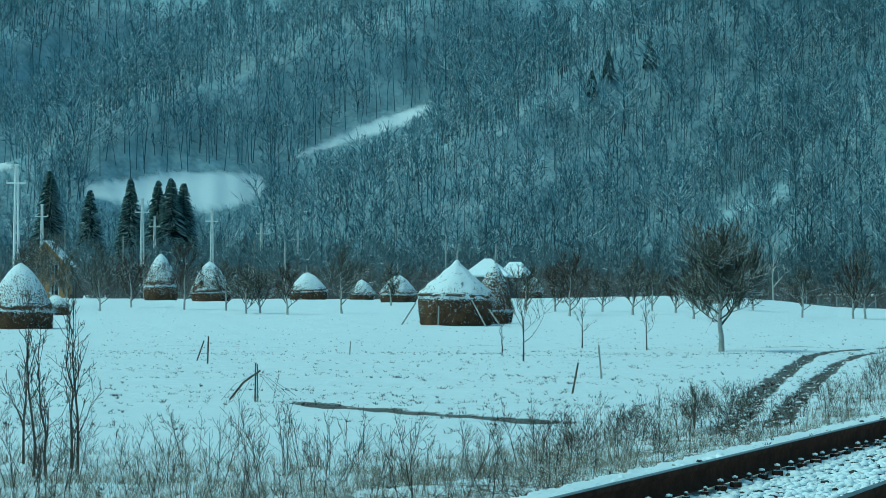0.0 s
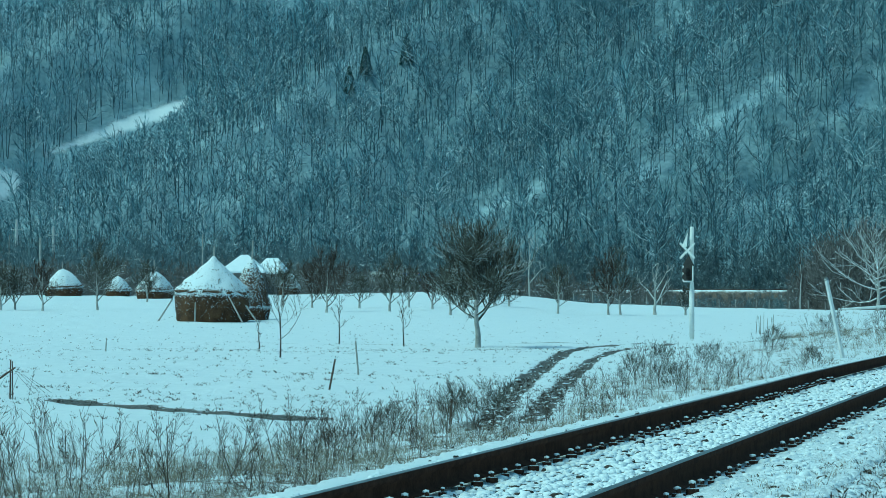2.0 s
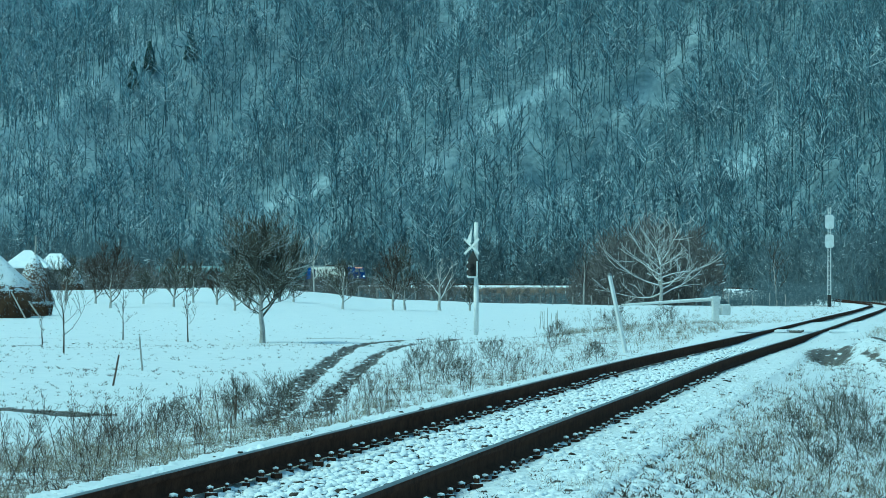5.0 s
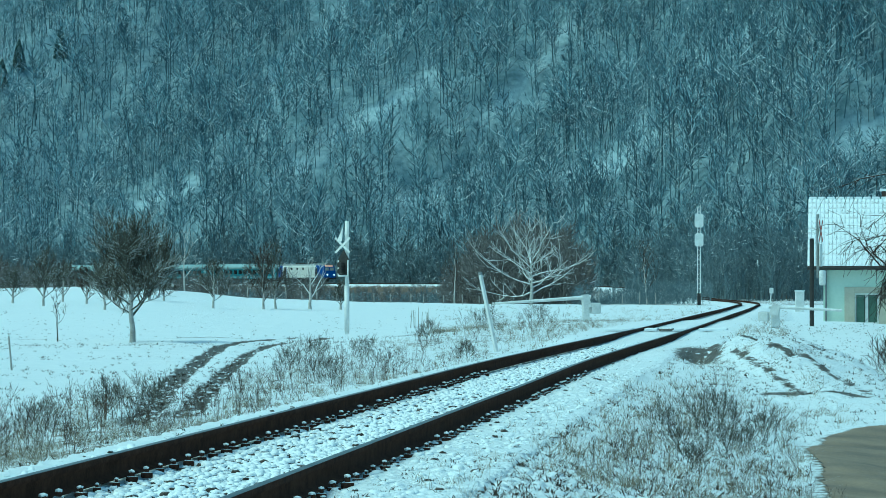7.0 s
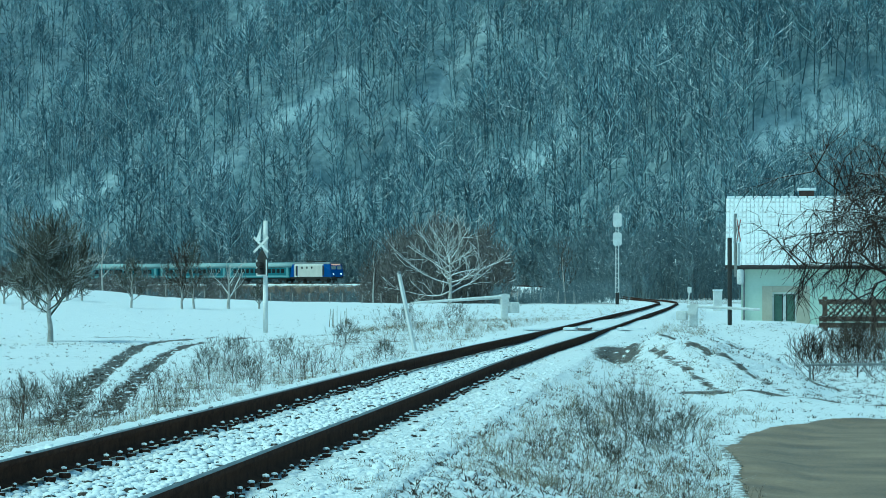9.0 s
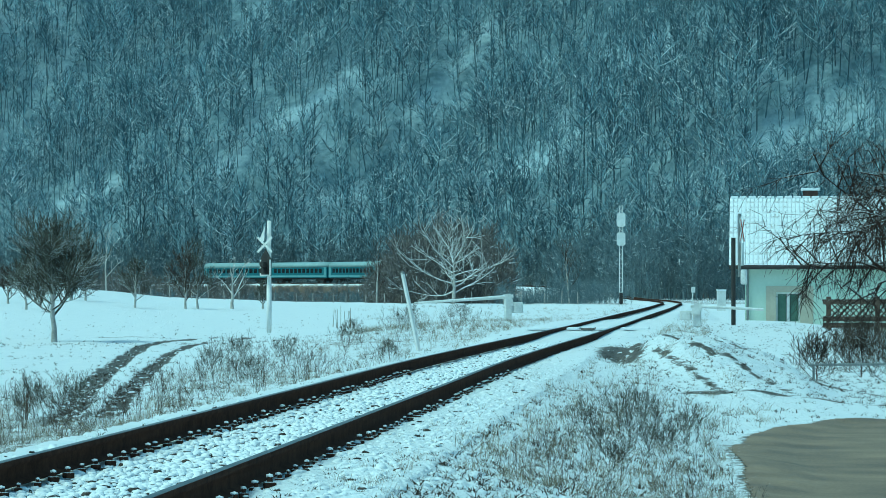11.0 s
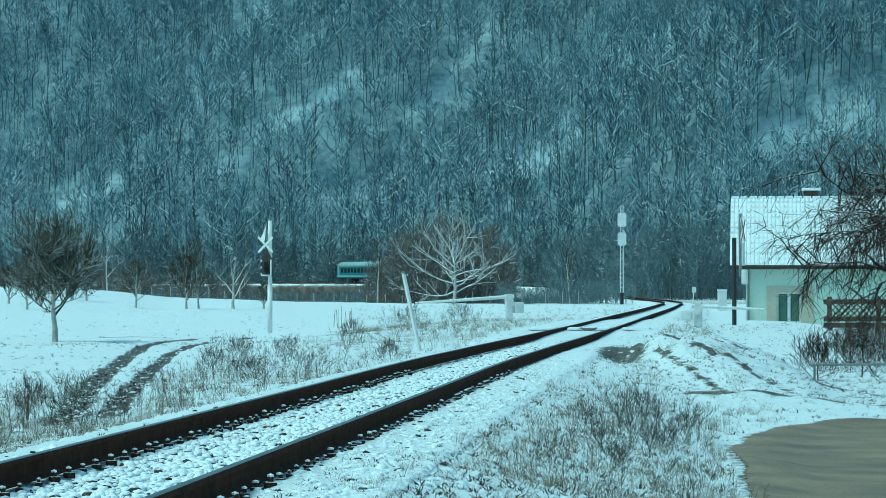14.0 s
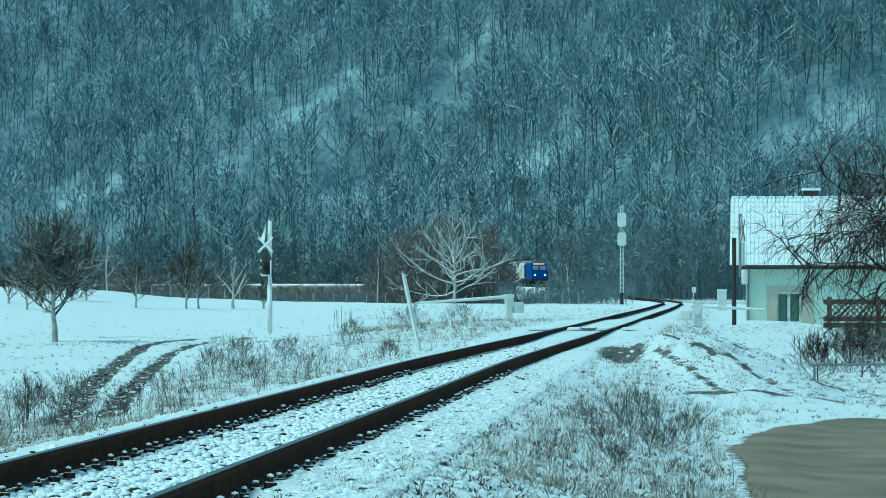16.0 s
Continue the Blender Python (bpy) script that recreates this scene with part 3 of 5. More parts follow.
def tubes(lines, sides):
    """Verts and triangles of tapering bars along the lines, with that many sides; 1 side is a flat blade."""
    verts, tris, base = [], [], 0
    for pts, radii in lines:
        n = len(pts)
        way = np.gradient(pts, axis=0)
        way = way / np.maximum(np.linalg.norm(way, axis=1, keepdims=True), 1e-9)
        ref = np.where(np.abs(way[:, 2:3]) > 0.9, np.array([[1.0, 0, 0]]), np.array([[0, 0, 1.0]]))
        u = np.cross(way, ref)
        u = u / np.maximum(np.linalg.norm(u, axis=1, keepdims=True), 1e-9)
        w = np.cross(u, way)
        a = np.arange(sides) * 2 * np.pi / sides + np.pi / 2
        ring = pts[:, None] + radii[:, None, None] * (np.cos(a)[None, :, None] * u[:, None] + np.sin(a)[None, :, None] * w[:, None])
        verts.append(ring.reshape(-1, 3))
        i, k = np.meshgrid(np.arange(n - 1), np.arange(sides), indexing="ij")
        p0, p1 = base + i * sides + k, base + i * sides + (k + 1) % sides
        q0, q1 = p0 + sides, p1 + sides
        tris.append(np.stack([p0, p1, q1], -1).reshape(-1, 3))
        tris.append(np.stack([p0, q1, q0], -1).reshape(-1, 3))
        base += n * sides
    if not verts:
        return np.zeros((0, 3)), np.zeros((0, 3), int)
    return np.concatenate(verts), np.concatenate(tris)


def bare_tree(name, at, label, seed, trunk_mat=None, twig_mat=None, group="", turn=0.0, fine=0.012, **shape):
    rng = np.random.RandomState(seed)
    lines = grow(rng, **shape)
    base = thing(name, pose(*at, 0, 0, turn), label, "tree", group)
    bent = shape.get("droop", 0) > 0
    v, f = tubes([(p, r) for p, r, o in lines if o == 0], 6)
    part("trunk", mesh_of("trunk", v, f, [trunk_mat or BARK], smooth=True), None, base)
    v, f = tubes([(p if o == 1 else p[[0, 2, 4]] if o == 2 or bent else p[[0, 4]], np.maximum(r if o == 1 else r[[0, 2, 4]] if o == 2 or bent else r[[0, 4]], fine)) for p, r, o in lines if o >= 1], 3)
    part("crown", mesh_of("crown", v, f, [twig_mat or TWIG]), None, base)
    return base


def wood_template(seed, height, girth, fork, limbs, rise, reach, twigs, width, subs=3):
    """A far tree in few triangles: stem, limbs and single-triangle twigs."""
    rng = np.random.RandomState(seed)
    lines = grow(rng, height, girth, fork, limbs, rise, reach, subs, 0, lean=0.04)
    v, f = tubes([(p[::2] if o == 0 else p[[0, 2, 4]], r[::2] if o == 0 else r[[0, 2, 4]]) for p, r, o in lines if o <= 1], 3)
    far = [(p, o) for p, r, o in lines if o >= 1]
    tv = []
    for k in range(twigs):
        p, o = far[rng.randint(len(far))]
        s = rng.uniform(0.2, 4.0)
        i = min(int(s), 3)
        b = p[i] + (p[i + 1] - p[i]) * (s - i)
        w = (p[-1] - p[0]) / np.linalg.norm(p[-1] - p[0]) * 0.6 + rng.normal(0, 0.55, 3) + np.array([0, 0, 0.35])
        w = w / np.linalg.norm(w) * reach * rng.uniform(0.22, 0.5)
        s2 = np.cross(w, rng.normal(0, 1, 3))
        s2 = s2 / np.linalg.norm(s2) * width * rng.uniform(0.6, 1.4) * 0.5
        tv += [b - s2, b + s2, b + w]
    tv = np.array(tv)
    return np.concatenate([v, tv]), np.concatenate([f, np.arange(len(tv)).reshape(-1, 3) + len(v)]), len(f)


def hill_tree(seed, tall, girth, fork, limbs, rise, reach, twigs, laden):
    """A tall forest tree in few triangles: dark stem, limbs fanning upwards with snow along them, a haze of twigs. Slots: 0 bark, 1 snowy, 2 twigs."""
    rng = np.random.RandomState(seed)
    lean = rng.uniform(-0.03, 0.03, 2) * tall
    stem = [np.array([lean[0] * q * q, lean[1] * q * q, tall * q]) for q in (-0.02, 0.35, 0.7, 0.97)]
    v, f = tubes([(np.array(stem), girth * np.array([1.0, 0.8, 0.5, 0.15]))], 3)
    vs, fs, slot, ends = [v], [f], [np.zeros(len(f), int)], []
    for k in range(limbs):
        q = fork + (0.95 - fork) * (k + rng.uniform(0, 1)) / limbs
        a, el = k * 2.4 + rng.uniform(-0.6, 0.6), radians(rise + rng.uniform(-22, 18) + 22 * q)
        p = np.array([lean[0] * q * q, lean[1] * q * q, tall * q])
        w = np.array([math.cos(a) * math.cos(el), math.sin(a) * math.cos(el), math.sin(el)])
        length = reach * rng.uniform(0.7, 1.2) * (1.25 - 0.75 * q)
        m = p + w * length * 0.5 + rng.normal(0, 0.06 * length, 3)
        e = m + (w + np.array([0, 0, 0.3])) * length * 0.5
        v, f = tubes([(np.array([p, m, e]), girth * np.array([0.62, 0.5, 0.2]))], 3)
        fs.append(f + sum(len(o) for o in vs)), vs.append(v)
        slot.append(np.full(len(f), 1 if rng.uniform() < laden else 0))
        ends.append((p, m, e, length))
    tv, ts = [], []
    for k in range(twigs):
        p, m, e, length = ends[rng.randint(limbs)]
        q = rng.uniform(0.15, 1.0)
        o = p + (m - p) * q * 2 if q < 0.5 else m + (e - m) * (q * 2 - 1)
        w = (e - p) / length * 0.7 + rng.normal(0, 0.5, 3) + np.array([0, 0, 0.25])
        snowy = k % 5 == 0 and rng.uniform() < laden * 1.5
        w = w / np.linalg.norm(w) * length * (rng.uniform(0.4, 0.7) if snowy else rng.uniform(0.25, 0.55))
        c = np.cross(w, rng.normal(0, 1, 3))
        c = c / np.linalg.norm(c) * (0.10 if snowy else rng.uniform(0.05, 0.13))
        tv += [o - c, o + c, o + w]
        ts.append(1 if snowy else 2)
    fs.append(np.arange(len(tv)).reshape(-1, 3) + sum(len(o) for o in vs)), vs.append(np.array(tv)), slot.append(np.array(ts))
    return np.concatenate(vs), np.concatenate(fs), np.concatenate(slot)


def scatter(name, templates, places, rng, mats, label, category, tilt=0.05):
    """One joined mesh of many small growths. places: x, y, z, size."""
    vs, fs, slots, base = [], [], [], 0
    for x, y, z, s in places:
        v, f, stem = (*templates[rng.randint(len(templates))], 10**9)[:3]
        slots.append(stem.astype(np.int32) if isinstance(stem, np.ndarray) else (np.arange(len(f)) >= stem).astype(np.int32))
        a = rng.uniform(0, 6.283)
        c, n = math.cos(a) * s, math.sin(a) * s
        lx, ly = rng.normal(0, tilt, 2)
        w = np.stack([v[:, 0] * c - v[:, 1] * n + lx * v[:, 2] * s + x, v[:, 0] * n + v[:, 1] * c + ly * v[:, 2] * s + y, v[:, 2] * s + z], 1)
        vs.append(w.astype(np.float32)), fs.append(f + base)
        base += len(v)
    me = mesh_of(name, np.concatenate(vs), np.concatenate(fs).astype(np.int32), mats, np.concatenate(slots) if len(mats) > 1 else None)
    return tagged(new(name, me), label, category, kind="stuff")


def make_forest():
    rng = np.random.RandomState(3)
    dusted, laden_kinds = ([hill_tree(10 + k, h, 0.15, fork, 15, rise, reach, 110, laden + more) for k, (h, fork, rise, reach, laden) in enumerate([
        (17, 0.40, 34, 6.0, 0.55), (15, 0.32, 28, 5.6, 0.3), (19, 0.48, 40, 6.2, 0.6), (14, 0.30, 24, 5.4, 0.15), (16, 0.42, 32, 6.4, 0.75), (18, 0.5, 44, 5.0, 0.1), (20, 0.55, 38, 5.6, 0.4), (12, 0.2, 20, 5.0, 0.2), (10, 0.25, 50, 3.4, 0.5)])] for more in (0.0, 0.35))
    n = 60000
    b, u = rng.uniform(-19.5, 8.5, n), rng.uniform(0, 1, n)
    up = 3 + 165 * u
    d = hill_foot(b) + up
    x, y = d * np.sin(np.radians(b)), d * np.cos(np.radians(b))
    z = ground(x, y)
    keep = rng.uniform(0, 1, n) < 0.78 + 0.4 * waves(x, y, 48, 9)
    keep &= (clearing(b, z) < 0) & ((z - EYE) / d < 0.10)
    size = rng.uniform(0.5, 1.15, n)
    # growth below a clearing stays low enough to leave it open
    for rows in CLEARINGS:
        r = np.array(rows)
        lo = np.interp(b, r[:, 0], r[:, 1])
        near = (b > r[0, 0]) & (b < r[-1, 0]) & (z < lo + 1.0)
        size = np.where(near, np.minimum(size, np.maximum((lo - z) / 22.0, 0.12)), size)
    # thin low growth in the gullies, and nothing tall below them
    e = height_angle(x, y, z)
    open_here = gully(b, e)
    over = np.maximum(np.maximum(open_here, gully(b, e + 0.3)), np.maximum(gully(b, e + 0.6), 0.8 * gully(b, e + 0.9)))
    size = size * (1 - 0.5 * over)
    keep &= (size > 0.16) & (rng.uniform(0, 1, n) > 0.35 * open_here)
    taken, grid = [], set()
    for i in np.where(keep)[0]:
        step = 3.9 - 0.7 * min(max((b[i] + 1) / 5, 0), 1)
        c = (int(x[i] / step), int(y[i] / step))
        if c in grid:
            continue
        grid.add(c)
        taken.append((x[i], y[i], z[i] - 0.2, size[i], b[i] + rng.normal(0, 2.0) < -7.0))
    taken = taken[:5300]
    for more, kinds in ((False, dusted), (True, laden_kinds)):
        scatter("hillside_woods", kinds, [q[:4] for q in taken if bool(q[4]) == more], rng, [HAZED_BARK, HAZED_LIMB, HAZED_TWIG], "bare beech woods on the hillside, snow lying along the limbs, haze in the colour" if more else "bare beech woods dusted with snow on the hillside, tinted blue-grey for haze", "woods", 0.07)


def make_thicket():
    rng = np.random.RandomState(8)
    kinds = [wood_template(40 + k, 5.5, 0.05, 0.1, 9, 55, 2.6, 150, 0.09) for k in range(4)]
    spots = []
    # scrub below the meadow's brink, before the far line
    for k in range(1000):
        b = rng.uniform(-20, -3.3)
        d = rng.uniform(352, 470)
        spots.append((b, d, rng.uniform(0.5, 1.0) * np.interp(b, [-10, -7, -3.3], [1.0, 0.85, 0.7])))
    for k in range(1100):
        d = rng.uniform(360, 640)
        spots.append((rng.uniform(-6.5, -0.9), d, rng.uniform(0.25, 0.52) * (0.8 if d > 520 else 1.0)))
    for k in range(560):
        b = rng.uniform(-1.45, 1.35)
        spots.append((b, rng.uniform(345, 500), rng.uniform(0.7, 1.0) * np.interp(b, [-1.45, -1.2, -0.8, -0.4, 0.6, 0.95, 1.35], [0.35, 0.7, 1.2, 1.55, 1.55, 1.2, 0.9])))
    # taller growth along the foot of the hill
    for k in range(1000):
        b = rng.uniform(-20, 8.5)
        d = float(hill_foot(b)) + rng.uniform(-18, 14)
        s = rng.uniform(1.0, 1.9) * (0.8 if b > 3 else 1.0)
        spots.append((b, d, s))
    for k in range(330):
        spots.append((rng.uniform(-20, -8.5), rng.uniform(480, 640), rng.uniform(1.2, 1.8)))
    for k in range(800):
        b = rng.uniform(1.9, 5.2)
        spots.append((b, rng.uniform(430, 600), rng.uniform(0.7, 1.5)))
    for k in range(850):
        spots.append((rng.uniform(0.9, 3.3), rng.uniform(325, 480), rng.uniform(0.18, 0.38)))
    places = []
    for b, d, s in spots:
        x, y, z = spot(b, d)
        side, _ = from_track(np.array([x]), np.array([y]))
        if abs(side[0]) < (2.6 if s < 0.45 else 4.5) or (1.1 < b < 1.95 and d < 540 and s > 0.5) or (-18.7 < b < -17.3 and d < 420 and s > 0.6):
            continue
        places.append((x, y, z - 0.1, s))
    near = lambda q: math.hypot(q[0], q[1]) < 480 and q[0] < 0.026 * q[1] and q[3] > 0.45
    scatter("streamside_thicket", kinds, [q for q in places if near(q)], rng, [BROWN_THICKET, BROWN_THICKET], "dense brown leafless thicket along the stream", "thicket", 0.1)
    scatter("hillfoot_thicket", kinds, [q for q in places if not near(q)], rng, [HAZED_THICKET, HAZED_THICKET], "leafless thicket at the foot of the hill, coloured blue-grey for haze", "thicket", 0.1)


make_forest()
make_thicket()


# ---- railway ----
def make_track():
    track = thing("railway_track", pose(0, 0, 0), "single railway track on snow-covered ballast, rusty rails", "railway track", kind="structure")
    way = np.gradient(TRACK, axis=0)
    left = np.stack([-way[:, 1], way[:, 0], np.zeros(len(way))], 1)
    left /= np.linalg.norm(left, axis=1, keepdims=True)
    prof = [(-0.036, -0.004), (-0.03, 0.0), (0.03, 0.0), (0.036, -0.004), (0.036, -0.035), (0.010, -0.05), (0.010, -0.13), (0.065, -0.15), (0.065, -0.162), (-0.065, -0.162), (-0.065, -0.15), (-0.010, -0.13), (-0.010, -0.05), (-0.036, -0.035)]
    keep = np.concatenate([np.arange(85, 420), np.arange(420, len(TRACK), 3)])
    for off in (0.7525, -0.7525):
        ring = np.array([TRACK[keep] + left[keep] * (off + a) + np.array([0, 0, c]) for a, c in prof]).transpose(1, 0, 2)
        n, k = ring.shape[:2]
        i, j = np.meshgrid(np.arange(n - 1), np.arange(k), indexing="ij")
        p0, p1 = i * k + j, i * k + (j + 1) % k
        quads = np.stack([p0, p1, p1 + k, p0 + k], -1).reshape(-1, 4)
        top = np.tile(np.array([0, 1, 0] + [0] * (k - 3)), n - 1)
        part("rail", mesh_of("rail", ring.reshape(-1, 3), quads[:, ::-1], [RAIL_RUST, RAIL_TOP], top), None, track)
    # sleepers, with the shoulders of their fastenings just showing through the snow
    run = smooth_line(LINE, 0.55)
    start = int(113 / 0.55)
    sleeper_bm = box(0, 0, -0.312, 0.24, 2.5, 0.2, 0.03)
    sleeper_me = bpy.data.meshes.new("sleeper")
    sleeper_bm.to_mesh(sleeper_me), sleeper_bm.free()
    sleeper_me.materials.append(SLEEPER)
    clip_bm = box(0, 0, -0.003, 0.08, 0.08, 0.05, 0.012)
    rod([(0, 0, 0.0), (0, 0, 0.055)], [0.022, 0.018], 6, clip_bm)
    dark = len(clip_bm.faces)
    bmesh.ops.create_icosphere(clip_bm, subdivisions=1, radius=0.027, matrix=pose(0.012, 0, 0.06) @ Matrix.Diagonal((1.3, 1, 0.6, 1)))
    clip_me = bpy.data.meshes.new("fastening")
    clip_bm.to_mesh(clip_me), clip_bm.free()
    clip_me.materials.append(BOLT), clip_me.materials.append(SNOW)
    clip_me.polygons.foreach_set("material_index", [0 if k < dark else 1 for k in range(len(clip_me.polygons))])
    for k in range(start, start + 165):
        p, w = run[k], run[k + 1] - run[k]
        a = math.degrees(math.atan2(w[1], w[0]))
        s = part("sleeper", sleeper_me, None, track)
        s.matrix_basis = pose(*p, 0, 0, a)
        if k < start + 70:
            for off in (-0.87, -0.635, 0.635, 0.87):
                part("fastening", clip_me, None, s).matrix_basis = pose(random.uniform(-0.05, 0.05), off + random.uniform(-0.015, 0.015), -0.172, 0, 0, random.uniform(0, 90)) @ Matrix.Scale(random.uniform(0.5, 1.0), 4)
    # ballast stones, each with its cap of snow
    rng = np.random.RandomState(5)
    t = (1 + 5**0.5) / 2
    ico = np.array([(-1, t, 0), (1, t, 0), (-1, -t, 0), (1, -t, 0), (0, -1, t), (0, 1, t), (0, -1, -t), (0, 1, -t), (t, 0, -1), (t, 0, 1), (-t, 0, -1), (-t, 0, 1)]) / 1.9
    tri = np.array([(0, 11, 5), (0, 5, 1), (0, 1, 7), (0, 7, 10), (0, 10, 11), (1, 5, 9), (5, 11, 4), (11, 10, 2), (10, 7, 6), (7, 1, 8), (3, 9, 4), (3, 4, 2), (3, 2, 6), (3, 6, 8), (3, 8, 9), (4, 9, 5), (2, 4, 11), (6, 2, 10), (8, 6, 7), (9, 8, 1)])
    n, m = 17000, 15000
    k = (112 + 75 * rng.uniform(0, 1, n)**1.6) / 1.0
    i = k.astype(int)
    p = TRACK[i] + (TRACK[i + 1] - TRACK[i]) * (k - i)[:, None]
    off = np.concatenate([rng.uniform(-0.67, 0.67, m), rng.uniform(0.84, 1.6, n - m) * np.where(rng.uniform(0, 1, n - m) < 0.75, -1, 1)])
    size = rng.uniform(0.010, 0.034, n)
    size[::9] *= 1.35
    c = p + left[i] * off[:, None]
    c[:, 2] = p[:, 2] - 0.2 + 0.03 * (np.abs(off) > 0.8) + 0.005 * waves(c[:, 0], c[:, 1], 0.6, 14) + np.where(np.abs(off) > 0.8, -0.15, 0.10) * size
    v = ico[None] * size[:, None, None] * rng.uniform(0.75, 1.25, (n, 12, 1)) * np.array([1.35, 1.15, 0.8])
    a = rng.uniform(0, 6.283, n)
    x = v[..., 0] * np.cos(a)[:, None] - v[..., 1] * np.sin(a)[:, None]
    y = v[..., 0] * np.sin(a)[:, None] + v[..., 1] * np.cos(a)[:, None]
    v = np.stack([x, y, v[..., 2]], -1) + c[:, None]
    f = tri[None] + (np.arange(n) * 12)[:, None, None]
    stones = part("ballast", mesh_of("ballast", v.reshape(-1, 3), f.reshape(-1, 3), [STONE, BARE_STONE], np.repeat((rng.uniform(0, 1, n) < 0.07).astype(np.int32), 20)), None, track, "snow-capped ballast stones")
    stones["kind"] = "stuff"
    return track


make_track()


# ---- train ----
def wheelset(parent, x, radius=0.46):
    bog = part("bogie", box(x, 0, 0.62, 3.0, 2.2, 0.5, 0.06), DARK_METAL, parent)
    for dx in (-0.95, 0.95):
        for y in (-0.72, 0.72):
            bm = bmesh.new()
            bmesh.ops.create_cone(bm, cap_ends=True, segments=20, radius1=radius, radius2=radius, depth=0.13, matrix=pose(x + dx, y, radius, 90))
            part("wheel", bm, DARK_METAL, bog)


def section(length, half, bm=None, x0=0.0):
    """A body of the given cross-section, closed at its ends."""
    out = bm or bmesh.new()
    ends = [[out.verts.new((x0 + s * length / 2, y, z)) for y, z in half] for s in (-1, 1)]
    n = len(half)
    for k in range(n):
        out.faces.new((ends[0][k], ends[0][(k + 1) % n], ends[1][(k + 1) % n], ends[1][k]))
    out.faces.new(ends[0][::-1]), out.faces.new(ends[1])
    bmesh.ops.recalc_face_normals(out, faces=out.faces[:])
    return out


def make_loco():
    loco = thing("locomotive", pose(0, 0, 0), "blue and white diesel locomotive with lit headlamps hauling coaches", "locomotive")
    wall = [(-1.48, 1.15), (1.48, 1.15), (1.48, 3.35), (1.36, 3.62), (-1.36, 3.62), (-1.48, 3.35)]
    part("body", section(11.6, wall, x0=-0.6), LOCO_WHITE, loco, "white body side")
    for s in (-1, 1):
        cab = bmesh.new()
        x1, x2, x3 = s * 6.2, s * 8.05, s * 8.35
        rings = [[(x1 - s * 1.2, y * 1.003, z) for y, z in wall]]
        rings.append([(x2 + (0.25 * s if z < 2.4 else -0.35 * s * (z - 2.4)), y * 0.93, z) for y, z in [(-1.48, 1.15), (1.48, 1.15), (1.48, 2.4), (1.34, 3.62), (-1.34, 3.62), (-1.48, 2.4)]])
        vs = [[cab.verts.new(p) for p in r] for r in rings]
        for k in range(6):
            cab.faces.new((vs[0][k], vs[0][(k + 1) % 6], vs[1][(k + 1) % 6], vs[1][k]))
        cab.faces.new(vs[0]), cab.faces.new(vs[1][::-1])
        bmesh.ops.recalc_face_normals(cab, faces=cab.faces[:])
        c = part("cab", cab, LOCO_BLUE, loco, "blue cab")
        for y in (-0.62, 0.62):
            part("windshield", box(s * 7.93, y, 2.88, 0.06, 0.95, 0.62, 0.02, turn=pose(0, 0, 0, 0, -s * 16)), WINDSHIELD, c)
        part("brow", box(s * 7.66, 0, 3.5, 0.16, 1.9, 0.24, 0.03), LAMP_RED if s > 0 else LOCO_WHITE, c, "orange-lit destination panel")
        for y in (-0.85, 0.85):
            bm = bmesh.new()
            bmesh.ops.create_cone(bm, cap_ends=True, segments=14, radius1=0.14, radius2=0.12, depth=0.12, matrix=pose(s * 8.32, y, 1.72, 0, 90))
            part("headlamp", bm, LAMP_WHITE if s > 0 else DARK_METAL, c, "round headlamp")
            bm = rod([(s * 8.2, y * 1.03, 1.05), (s * 8.75, y * 1.03, 1.05), (s * 8.78, y * 1.03, 1.05), (s * 8.84, y * 1.03, 1.05)], [0.09, 0.09, 0.24, 0.24], 12)
            part("buffer", bm, DARK_METAL, c)
        for y in (-1.5, 1.5):
            part("cab_door", box(s * 5.45, y, 2.35, 0.62, 0.04, 1.9, 0.01), DARK_METAL, c)
    part("roof", section(14.6, [(-1.3, 3.6), (1.3, 3.6), (1.0, 3.9), (0.4, 4.02), (-0.4, 4.02), (-1.0, 3.9)]), GREY_METAL, loco, "grey roof")
    part("fan_housing", box(-1.2, 0, 4.08, 3.2, 1.5, 0.22, 0.05), DARK_METAL, loco)
    part("exhaust", box(2.4, 0, 4.1, 1.2, 0.9, 0.28, 0.05), DARK_METAL, loco)
    for x in (-3.2, -1.2, 0.8):
        for y in (-1.49, 1.49):
            part("porthole", box(x, y, 2.95, 0.5, 0.04, 0.42, 0.02), GLASS, loco)
    part("frame", box(0, 0, 1.0, 16.2, 2.7, 0.34, 0.05), DARK_METAL, loco)
    part("fuel_tank", box(0, 0, 0.6, 4.0, 2.3, 0.6, 0.08), DARK_METAL, loco)
    for x in (-4.8, 4.8):
        wheelset(loco, x)
    return loco


